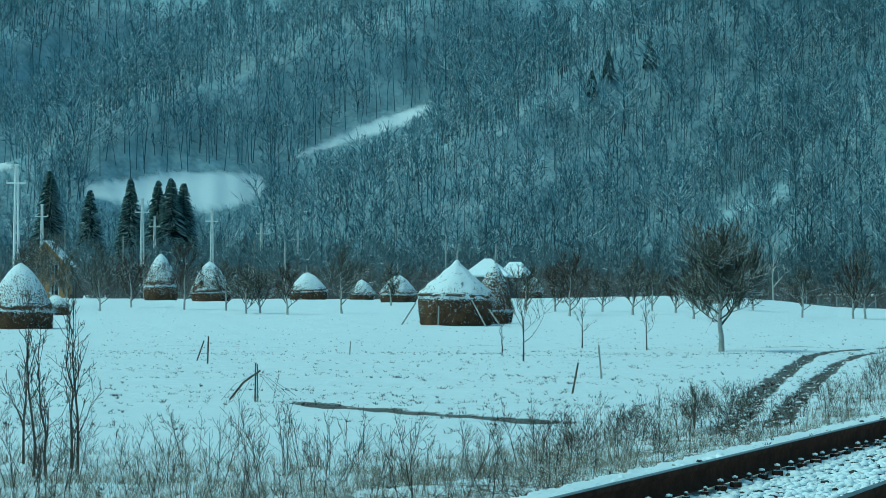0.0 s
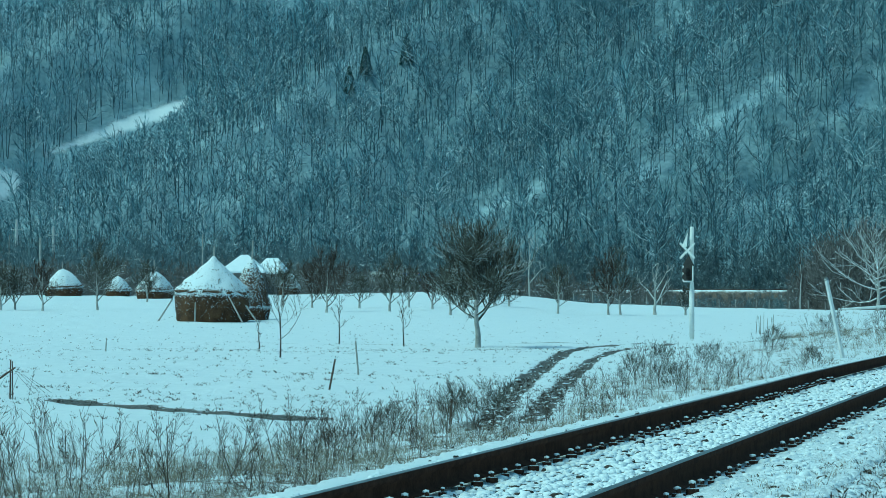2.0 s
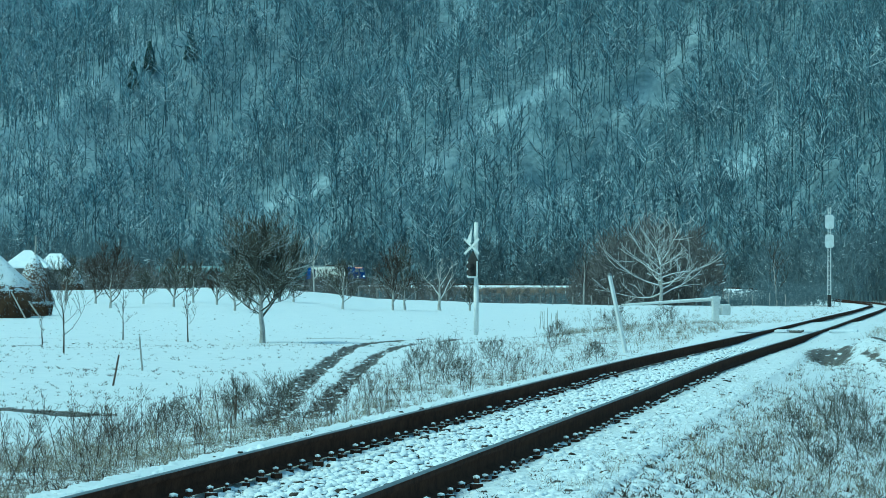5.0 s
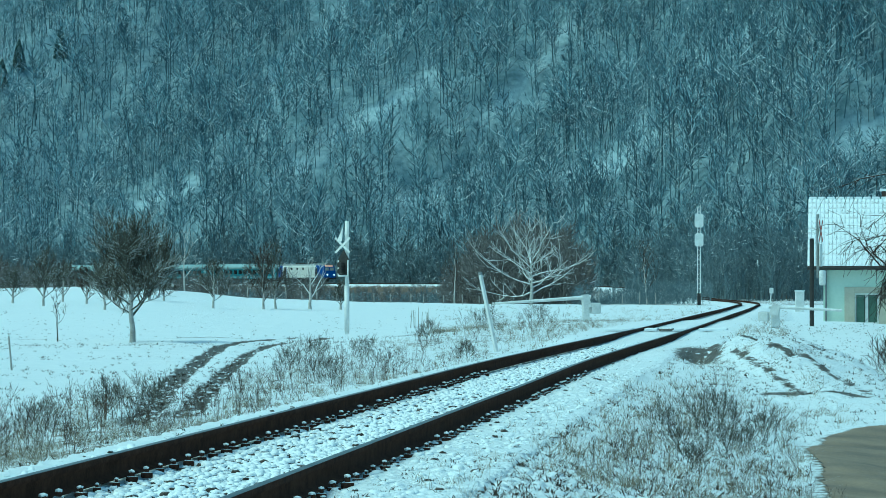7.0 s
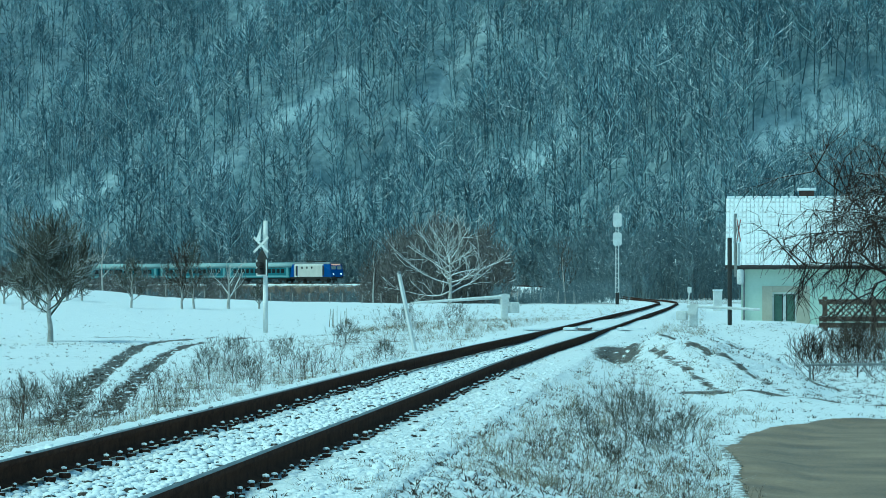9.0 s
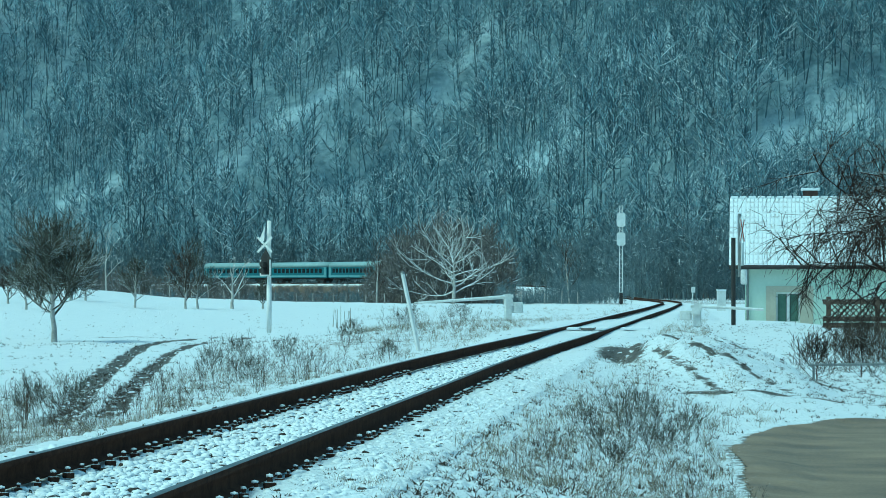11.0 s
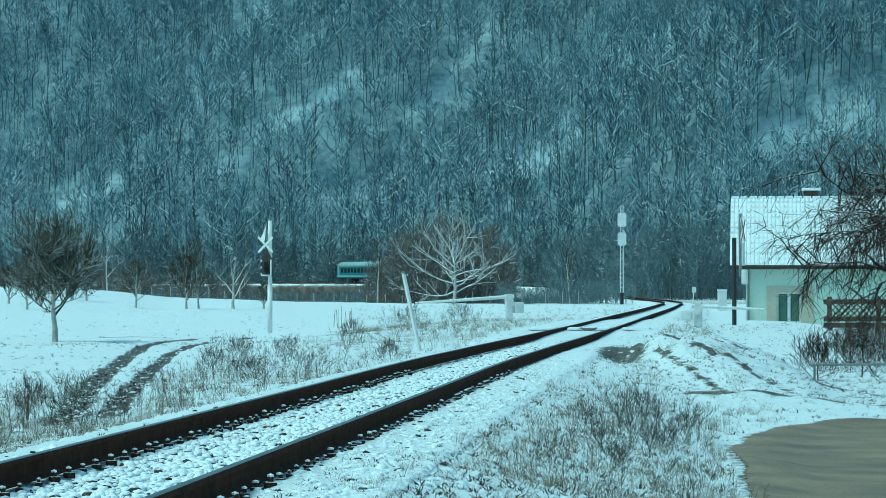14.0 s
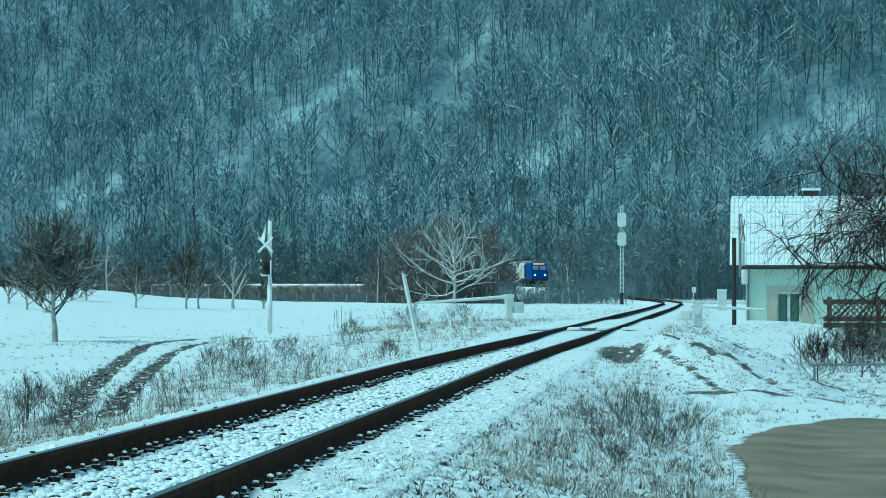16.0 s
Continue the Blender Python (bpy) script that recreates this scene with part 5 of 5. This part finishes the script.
x, y, z = spot(-18.05, 341)
gabled("farmhouse", (x, y, z), 100, 5, 4.0, 4.1, 2.2, YELLOW_WALL, "ochre farmhouse with a snowy gabled roof among trees", [(-0.9, 1.4), (-0.9, 3.5), (0.9, 1.4), (0.9, 3.5)])
x, y, z = spot(-17.35, 400)
gabled("shed", (x, y, z), 5, 3.6, 3.2, 1.7, 1.1, GREY_WALL, "low grey shed with a snowy roof")


def hipped(at, turn, L, D, H, rise, ridge, label):
    """A small barn under a hipped roof."""
    h = thing("barn", pose(*at, 0, 0, turn), label, "barn")
    for x, y, w, d in ((0, -D / 2, L, 0.2), (0, D / 2, L, 0.2), (-L / 2, 0, 0.2, D - 0.3), (L / 2, 0, 0.2, D - 0.3)):
        part("wall", box(x, y, H / 2 - 0.2, w, d, H + 0.4), GREY_WALL, h)
    for k in range(int(L / 0.3)):
        part("plank", box(-L / 2 + 0.15 + 0.3 * k, -D / 2 - 0.12, H / 2 - 0.1, 0.26, 0.04, H, 0.008), GREY_WALL, h)
    bm = bmesh.new()
    o = 0.35
    low = [bm.verts.new(p) for p in ((-L / 2 - o, -D / 2 - o, H), (L / 2 + o, -D / 2 - o, H), (L / 2 + o, D / 2 + o, H), (-L / 2 - o, D / 2 + o, H))]
    base = [bm.verts.new((v.co.x, v.co.y, H - 0.14)) for v in low]
    a, b = bm.verts.new((-ridge / 2, 0, H + rise)), bm.verts.new((ridge / 2, 0, H + rise))
    for f in ((low[0], low[1], b, a), (low[1], low[2], b), (low[2], low[3], a, b), (low[3], low[0], a), tuple(base[::-1])):
        bm.faces.new(f)
    for k in range(4):
        bm.faces.new((base[k], base[(k + 1) % 4], low[(k + 1) % 4], low[k]))
    part("roof", bm, SNOW, h, "snow-covered hipped roof")


hipped(spot(-10.55, 332), 4, 3.9, 3.9, 2.35, 1.65, 0.7, "grey plank barn with a snow-covered hipped roof")
hipped(spot(-10.08, 334), -4, 2.4, 3.0, 2.2, 1.45, 1.2, "smaller grey barn with a snow-covered roof")

# fence beside the keeper's house
f = thing("garden_fence", pose(*spot(6.55, 112), 0, 0, -4), "brown plank fence with a lattice top beside the house", "fence")
for k in range(4):
    part("post", box(k * 1.6, 0, 0.45, 0.16, 0.14, 1.3, 0.02), OLD_WOOD, f)
for z in (0.15, 0.36, 0.92):
    part("plank", box(2.4, -0.09, z, 5.2, 0.04, 0.17, 0.01), OLD_WOOD, f)
for k in range(26):
    for a in (45, -45):
        part("lattice_slat", box(0.1 + k * 0.2, -0.07 - (0.012 if a > 0 else 0), 0.64, 0.6, 0.012, 0.04, turn=pose(0, 0, 0, 0, a)), OLD_WOOD, f)
rail = thing("garden_rail", pose(*spot(6.2, 57)), "thin grey rail over the snow by the road", "railing")
part("bar", rod([(0, 0, 0.22), (2.4, 0.05, 0.24)], 0.022, 8), GREY_METAL, rail)
for x in (0.1, 2.2):
    part("leg", rod([(x, 0.03, -0.1), (x, 0.03, 0.23)], 0.02, 6), GREY_METAL, rail)


# ---- orchard and field trees ----
ORCHARD = "fruit trees of the orchard"
bare_tree("fruit_tree", spot(-6.58, 110), "fruit tree with limewashed trunk and dense bare round crown", 21, PALE_BARK, ORCHARD_TWIG, ORCHARD, height=4.5, girth=0.09, fork=0.30, limbs=17, rise=30, reach=1.75, subs=15, twigs=17, lean=0.02, leader=0.58, fine=0.006)
small = [
    (-7.05, 203, 3.3, 1.5, 31), (-5.22, 222, 4.4, 1.2, 32), (-4.36, 228, 5.4, 1.5, 33), (-4.15, 230, 5.4, 1.4, 34), (-9.16, 215, 4.0, 2.0, 36), (-8.08, 215, 4.2, 1.4, 37),
    (-17.14, 234, 4.4, 2.1, 38), (-15.71, 241, 6.2, 1.6, 39), (-14.66, 224, 3.1, 1.4, 40), (-14.42, 225, 3.1, 1.4, 41), (-13.96, 221, 4.4, 1.0, 42), (-13.03, 226, 4.8, 2.0, 43),
    (-9.9, 236, 3.6, 1.4, 44), (-6.3, 236, 2.4, 0.9, 45), (-6.05, 238, 2.3, 0.8, 46), (-15.0, 236, 4.2, 1.3, 47), (-16.6, 250, 4.4, 1.8, 48), (-12.2, 262, 3.4, 1.3, 49), (-7.75, 228, 3.0, 1.2, 50),
    (-17.95, 255, 6.0, 2.2, 58), (-18.2, 262, 5.4, 2.2, 60), (-9.4, 230, 3.2, 1.3, 51), (-18.3, 250, 5.0, 2.0, 52), (-17.7, 240, 4.5, 1.6, 53), (-6.75, 240, 3.0, 1.1, 54), (-3.05, 238, 2.6, 0.7, 55), (-8.6, 226, 2.7, 1.0, 56), (-7.35, 222, 2.6, 1.0, 57),
]
for b, d, h, r, seed in small:
    bare_tree("fruit_tree", spot(b, d), "bare fruit tree standing in the snowy meadow", seed, PALE_BARK if seed % 2 else FROST_BARK, TWIG if seed % 3 == 0 else ORCHARD_TWIG, ORCHARD, height=h, girth=0.075, fork=0.14, limbs=12, rise=36, reach=r * 1.15, subs=9, twigs=10, leader=0.62, fine=0.008)
bare_tree("fruit_tree", spot(-3.57, 234), "leafless pale fruit tree with few crooked limbs", 35, FROST_BARK, FROST_BARK, ORCHARD, height=3.4, girth=0.11, fork=0.25, limbs=6, rise=55, reach=1.9, subs=3, twigs=2, leader=0.7)
bare_tree("white_tree", spot(0.18, 318), "wide bare tree with frost-white limbs at the meadow's edge", 61, FROST_BARK, FROST_BARK, height=7.6, girth=0.17, fork=0.2, limbs=17, rise=0, reach=5.9, subs=5, twigs=3, leader=0.6, fine=0.018)
bare_tree("pale_tree", spot(2.15, 345), "slender pale bare tree rising from the thicket", 62, FROST_BARK, TWIG, height=6.5, girth=0.1, fork=0.25, limbs=9, rise=62, reach=2.6, subs=4, twigs=3)
bare_tree("pale_tree", spot(-1.1, 345), "slender pale bare tree rising from the thicket", 63, FROST_BARK, TWIG, height=6.8, girth=0.1, fork=0.25, limbs=9, rise=60, reach=2.4, subs=4, twigs=3)
bare_tree("pale_tree", spot(-5.7, 345), "slender pale bare tree rising from the thicket", 64, FROST_BARK, FROST_BARK, height=7.5, girth=0.1, fork=0.4, limbs=6, rise=55, reach=2.2, subs=3, twigs=2)
YOUNG = "young trees in the meadow"
for b, d, h, r, seed, n in ((-9.94, 91, 1.6, 1.0, 71, 11), (-7.84, 110, 1.7, 0.45, 72, 8), (-8.94, 118, 1.7, 0.4, 73, 8), (-10.30, 106, 1.0, 0.2, 74, 5)):
    bare_tree("sapling", spot(b, d), "young bare sapling in the snow", seed, TWIG, TWIG, YOUNG, fine=0.004, height=h, girth=0.022, fork=0.3, limbs=n, rise=45, reach=r, subs=4, twigs=3)
for b, d, h, seed in ((-18.25, 37, 1.85, 81), (-17.6, 38, 1.75, 82), (-17.5, 37, 1.9, 83), (-18.0, 36.5, 1.5, 84), (-18.4, 39, 1.2, 85)):
    bare_tree("sapling", spot(b, d), "tall thin leafless sapling among dead weeds", seed, TWIG, TWIG, YOUNG, fine=0.003, height=h, girth=0.016, fork=0.2, limbs=12, rise=58, reach=0.42, subs=3, twigs=2, lean=0.08)
bare_tree("garden_tree", spot(8.0, 100), "old dark garden tree with drooping tangled branches", 91, DARK_BARK, DARK_BARK, fine=0.006, height=4.9, girth=0.13, fork=0.3, limbs=23, rise=44, reach=3.9, subs=13, twigs=10, droop=0.24, leader=0.78)
for b, d, s, seed in ((6.35, 63, 0.62, 92), (7.1, 66, 0.8, 93), (7.6, 60, 0.7, 94), (6.9, 72, 0.7, 95)):
    bare_tree("garden_shrub", spot(b, d), "dark leafless shrub growing from the snow", seed, BARK, WEED, "shrubs by the house", fine=0.004, height=s * 0.8, girth=0.014, fork=0.05, limbs=26, rise=28, reach=s * 0.95, subs=7, twigs=4)


def fir(at, tall, wide, seed):
    rng = np.random.RandomState(seed)
    t = thing("fir_tree", pose(*at), "green fir tree with a little snow, needles paled for haze", "tree", "firs at the foot of the hill")
    part("trunk", rod([(0, 0, -0.3), (0, 0, tall * 0.96)], [0.22, 0.03], 7), BARK, t)
    lines = []
    for k in range(1500):
        s = rng.uniform(0.06, 1.0)
        r = wide / 2 * (1.03 - s)**0.7 * rng.uniform(0.7, 1.1)
        a = rng.uniform(0, 6.28)
        p0 = np.array([0, 0, s * tall])
        p1 = p0 + np.array([r * 0.6 * math.cos(a), r * 0.6 * math.sin(a), -0.12 * r])
        p2 = p0 + np.array([r * math.cos(a), r * math.sin(a), -0.32 * r])
        lines.append((np.array([p0, p1, p2]), np.array([0.10, 0.20, 0.04])))
    v, f = tubes(lines, 3)
    part("crown", mesh_of("crown", v, f, [HAZED_NEEDLES]), None, t)


for b, d, top, w, seed in ((-17.98, 760, 29.5, 13, 1), (-17.3, 770, 25.5, 11, 2), (-16.62, 765, 28.0, 11, 3), (-16.15, 755, 27.2, 11, 4), (-15.93, 750, 27.5, 13, 5), (-15.72, 752, 26.5, 12, 6)):
    x, y, z = spot(b, d)
    fir((x, y, z), top - z, w * 1.15, seed)
for b, d, h, seed in ((-7.8, 902, 9, 7), (-8.5, 897, 8, 8), (-8.78, 893, 7.5, 9)):
    fir(spot(b, d), h, 4.5, seed)

# ---- stakes and old fence in the field ----
for b, d, h, lean, mat in ((-15.31, 88, 0.72, 0.02, OLD_WOOD), (-15.52, 92, 0.55, 0.25, OLD_WOOD), (-9.13, 61, 0.56, 0.13, OLD_WOOD), (-8.60, 71, 0.72, -0.08, GREY_WOOD), (-12.9, 100, 0.4, 0.03, GREY_WOOD), (-7.05, 46.5, 0.35, 0.02, OLD_WOOD)):
    p = thing("fence_stake", pose(*spot(b, d)), "weathered wooden stake standing in the snow", "stake", "stakes in the field")
    part("stick", rod([(0, 0, -0.15), (lean, 0.02, h)], [0.022, 0.018], 6), mat, p)
x, y, z = spot(-14.5, 57.5)
p = thing("broken_fence", pose(x, y, z), "broken wooden fence post with a fallen rail and wire", "fence")
part("post", rod([(0, 0, -0.1), (0.01, 0, 0.66)], [0.015, 0.013], 6), OLD_WOOD, p)
part("post", rod([(0.05, 0, -0.1), (0.04, 0, 0.64)], [0.01, 0.01], 6), OLD_WOOD, p)
part("rail", rod([(-0.46, 0.05, 0.03), (-0.2, 0.0, 0.33), (0.1, -0.04, 0.53)], [0.016, 0.019, 0.016], 6), OLD_WOOD, p)
for k in range(4):
    c = random.uniform(-0.1, 0.1)
    part("wire", rod([(-0.6 + 0.3 * k, c, 0.02), (-0.35 + 0.25 * k, c, 0.3 + 0.06 * k), (0.05 + 0.1 * k, 0, 0.5 - 0.05 * k), (0.4 + 0.1 * k, c, 0.1)], 0.003, 4), DARK_METAL, p)
FAR = "posts along the meadow's far edge"
rng = np.random.RandomState(77)
for k in range(26):
    b = -5.2 + k * 0.3 + rng.uniform(-0.06, 0.06)
    p = thing("edge_post", pose(*spot(b, 318 + rng.uniform(-3, 3))), "short grey fence post at the meadow's edge", "post", FAR)
    part("stick", rod([(0, 0, -0.2), (rng.uniform(-0.06, 0.06), 0, rng.uniform(0.7, 1.3))], [0.05, 0.04], 5), GREY_WOOD, p)
for k in range(9):
    p = thing("track_edge_stick", pose(*spot(-1.7 + rng.uniform(-0.17, 0.17), 150 + rng.uniform(-4, 4))), "thin dry stalk in the snow", "stick", "dry stalks by the signal")
    part("stick", rod([(0, 0, -0.1), (rng.uniform(-0.1, 0.1), 0, rng.uniform(0.7, 1.1))], [0.014, 0.008], 5), STRAW, p)


# ---- low shrubs beside the line ----
for b, d, h, seed in ((3.2, 34, 0.26, 1), (3.6, 37, 0.3, 3), (2.7, 31.0, 0.22, 4), (3.9, 34, 0.24, 18), (3.0, 38, 0.28, 19), (3.5, 31.5, 0.24, 20), (2.4, 35, 0.2, 21), (4.2, 38, 0.26, 22), (2.9, 28.5, 0.18, 23), (3.4, 41, 0.28, 24), (-3.9, 66, 0.75, 7), (-3.5, 70, 0.8, 8), (-2.7, 76, 0.7, 9), (-1.6, 86, 0.7, 10), (-6.3, 45, 0.7, 11), (-6.9, 47, 0.6, 12), (-3.2, 62, 0.55, 13), (-0.6, 100, 0.8, 14), (0.3, 112, 0.8, 15), (-8.2, 44, 0.5, 16), (-0.9, 78, 0.5, 17)):
    bare_tree("lineside_shrub", spot(b, d), "low tangled leafless shrub with snow at its foot", 300 + seed, ORCHARD_TWIG, ORCHARD_TWIG, "shrubs beside the line", fine=0.002, height=h * 0.5, girth=0.008 if b < 2 else 0.005, fork=0.04, limbs=16 if b < 2 else 20, rise=10, reach=h * (0.7 if b < 2 else 1.25), subs=8 if b < 2 else 4, twigs=5 if b < 2 else 3, lean=0.3)


# ---- dry grass and weeds ----
def tuft(seed, blades, tall, wide, splay, thick):
    rng = np.random.RandomState(seed)
    tv = []
    for k in range(blades):
        a = rng.uniform(0, 6.283)
        b = np.array([math.cos(a), math.sin(a), 0]) * rng.uniform(0, wide)
        w = np.array([rng.normal(0, splay), rng.normal(0, splay), 1.0]) * tall * rng.uniform(0.5, 1.0)
        s = np.array([math.cos(a * 3), math.sin(a * 3), 0]) * thick * 0.5
        m = b + w * 0.55 + rng.normal(0, 0.05 * tall, 3)
        e = b + w + np.array([w[0], w[1], -0.15 * tall * rng.uniform(0, 1)])
        tv += [b - s, b + s, m + s * 0.8, b - s, m + s * 0.8, m - s * 0.8, m - s * 0.8, m + s * 0.8, e]
    tv = np.array(tv)
    return tv, np.arange(len(tv)).reshape(-1, 3)


def weed(seed, tall, thick):
    rng = np.random.RandomState(seed)
    lines = grow(rng, tall * rng.uniform(0.7, 1.2), thick, rng.uniform(0.15, 0.5), rng.randint(4, 10), 40, tall * rng.uniform(0.25, 0.45), rng.randint(2, 5), 0, lean=0.35)
    return tubes([(p[[0, 3, 6]] if o == 0 else p[[0, 2, 4]], np.maximum(r[[0, 3, 6]] if o == 0 else r[[0, 2, 4]], 0.0016)) for p, r, o in lines], 3)


def strew(rng, n, bear, dist, test=None, lo=0.6, hi=1.2, shoulder=1.75):
    b, d = rng.uniform(*bear, n), 1 / rng.uniform(1 / dist[1], 1 / dist[0], n)
    x, y = d * np.sin(np.radians(b)), d * np.cos(np.radians(b))
    side, _ = from_track(x, y)
    keep = (road_inside(x, y) < -0.1) & (np.abs(side) > shoulder)
    if test is not None:
        keep &= test(x, y, side, rng)
    x, y = x[keep], y[keep]
    return np.stack([x, y, ground(x, y) - 0.02, rng.uniform(lo, hi, len(x))], 1)


rng = np.random.RandomState(12)
grass = [tuft(k, 12, 0.22, 0.10, 0.42, 0.0042) for k in range(6)]
weeds = [weed(100 + k, 0.55, 0.0045) for k in range(14)]
tiny = [tuft(30 + k, 6, 0.09, 0.05, 0.5, 0.012) for k in range(4)]
patchy = lambda x, y, side, r: r.uniform(0, 1, len(x)) < 0.5 + 0.5 * waves(x, y, 3.0, 41)
off_ruts = lambda x, y: np.minimum(near_path(x, y, RUTS[0]), near_path(x, y, RUTS[1])) > 0.45
in_ruts = lambda x, y: np.minimum(near_path(x, y, RUTS[0]), near_path(x, y, RUTS[1])) < 0.22
g = [
    strew(rng, 2800, (-19.5, -8.0), (27, 41), patchy),
    strew(rng, 11000, (-13, 1.5), (34, 150), lambda x, y, s, r: (s < -2.6) & (s > -7.0) & patchy(x, y, s, r) & off_ruts(x, y)),
    strew(rng, 1500, (0.3, 6.0), (24, 60), lambda x, y, s, r: (s > 1.7 + 0.4 * waves(x, y, 4, 43)) & (x < 3.6 + 0.02 * y) & patchy(x, y, s, r)),
    strew(rng, 900, (-3, 4), (20, 80), lambda x, y, s, r: (s > 1.3) & (s < 2.6) & patchy(x, y, s, r), 0.3, 0.7, 1.3),
    strew(rng, 3500, (-1.5, 4.5), (85, 300), lambda x, y, s, r: (np.abs(s) > 2.2) & (np.abs(s) < 25) & patchy(x, y, s, r), 0.6, 1.4),
    strew(rng, 700, (0.5, 4.2), (120, 260), lambda x, y, s, r: (np.abs(s) > 3.0) & (np.abs(s) < 9)),
]
scatter("dry_grass", grass, np.concatenate(g), rng, [STRAW], "dry straw-coloured grass poking through the snow", "grass", 0.15)
g = [
    strew(rng, 330, (-19.5, -9.0), (28, 42), patchy, 0.5, 1.4),
    strew(rng, 700, (-19.5, -9.0), (27, 37), patchy, 0.2, 0.6),
    strew(rng, 2600, (-10, 1.0), (36, 130), lambda x, y, s, r: (s < -2.9) & (s > -6.6) & patchy(x, y, s, r) & off_ruts(x, y), 0.5, 1.1),
    strew(rng, 380, (0.8, 5.6), (24, 56), lambda x, y, s, r: (s > 2.2) & (x < 3.2 + 0.01 * y), 0.2, 0.55),
]
scatter("dead_weeds", weeds, np.concatenate(g), rng, [WEED], "dark dead weed stalks standing in the snow", "weeds", 0.2)
g = [
    strew(rng, 9000, (-19.5, -1.0), (48, 210), lambda x, y, s, r: (s < -4) & (r.uniform(0, 1, len(x)) < 0.35 + 0.5 * waves(x, y, 12, 51))),
    strew(rng, 5000, (-19.5, -1.0), (95, 190), lambda x, y, s, r: (s < -5) & (np.abs(np.hypot(x, y) - 104 - 2 * waves(x, y, 30, 52)) < 3)),
    strew(rng, 7000, (-19.5, 8), (19, 90), lambda x, y, s, r: np.abs(s) < 9),
    strew(rng, 3500, (-3, 7), (18, 60), lambda x, y, s, r: (s > 1.6) & (s < 7), 0.3, 0.8),
    strew(rng, 9000, (-6, 4), (18, 100), lambda x, y, s, r: (s < 2.6) & (r.uniform(0, 1, len(x)) < 0.45 + 0.5 * waves(x, y, 2.5, 53)), 0.25, 0.75, 1.05),
    strew(rng, 6000, (-12, 1), (27, 70), lambda x, y, s, r: in_ruts(x, y), 0.4, 1.0),
    strew(rng, 2500, (3, 8), (50, 120), lambda x, y, s, r: s > 2.5, 0.4, 1.0),
]
scatter("stubble", tiny, np.concatenate(g), rng, [WEED], "short dark stubble specks in the snowy meadow", "stubble", 0.2)


# lumps of crusted snow over grass and stones beside the line
def lump(seed):
    r = np.random.RandomState(seed)
    bm = bmesh.new()
    bmesh.ops.create_icosphere(bm, subdivisions=1, radius=1.0)
    v = np.array([tuple(p.co) for p in bm.verts]) * r.uniform(0.75, 1.2, (len(bm.verts), 1)) * np.array([1.2, 1.0, 0.62])
    f = np.array([[q.index for q in p.verts] for p in bm.faces])
    bm.free()
    return v, f


lumps = [lump(k) for k in range(5)]
g = [
    strew(rng, 9000, (-12, 7), (18, 75), lambda x, y, s, r: (s > 1.75) & (s < 7) & (x < 4.5), 0.015, 0.07),
    strew(rng, 5000, (-16, 1), (20, 110), lambda x, y, s, r: (s < -1.75) & (s > -7) & off_ruts(x, y), 0.015, 0.06),
    strew(rng, 700, (2.5, 8), (48, 80), lambda x, y, s, r: s > 3, 0.02, 0.06),
    strew(rng, 16000, (-7, 4), (18, 100), lambda x, y, s, r: s < 2.2, 0.012, 0.05, 1.0),
]
scatter("snow_lumps", lumps, np.concatenate(g), rng, [CRUST], "small crusted lumps of snow over stones and turf", "snow lumps", 0.0)


# ---- what moves ----
def motions():
    """The train runs along the far line, round the curve towards the crossing."""
    way = smooth_line(LINE, 0.5)[::-1]
    run = np.arange(len(way)) * 0.5
    front = run[np.argmin(np.hypot(way[:, 0] - 15.0, way[:, 1] - 535.0))]

    def on_line(s):
        s = max(s, 0.0)
        return np.array([np.interp(s, run, way[:, k]) for k in range(3)])

    for car, behind, half in [(loco, 8.3, 4.8)] + [(c, 28.2 + 23.4 * k, 8.0) for k, c in enumerate(coaches)]:
        rows = []
        for k in range(33):
            t = k * 0.5
            s = front - 17.0 * (16.0 - t) - behind + (4.2 * math.sin(math.pi * (t - 8.5) / 7.5)**2 if t > 8.5 else 0.0)
            a, b = on_line(s + half), on_line(s - half)
            m = (a + b) / 2
            w = a - b
            rows.append((t, pose(m[0], m[1], m[2], 0, -math.degrees(math.atan2(w[2], math.hypot(w[0], w[1]))), math.degrees(math.atan2(w[1], w[0])))))
        walk(car, rows)


motions()
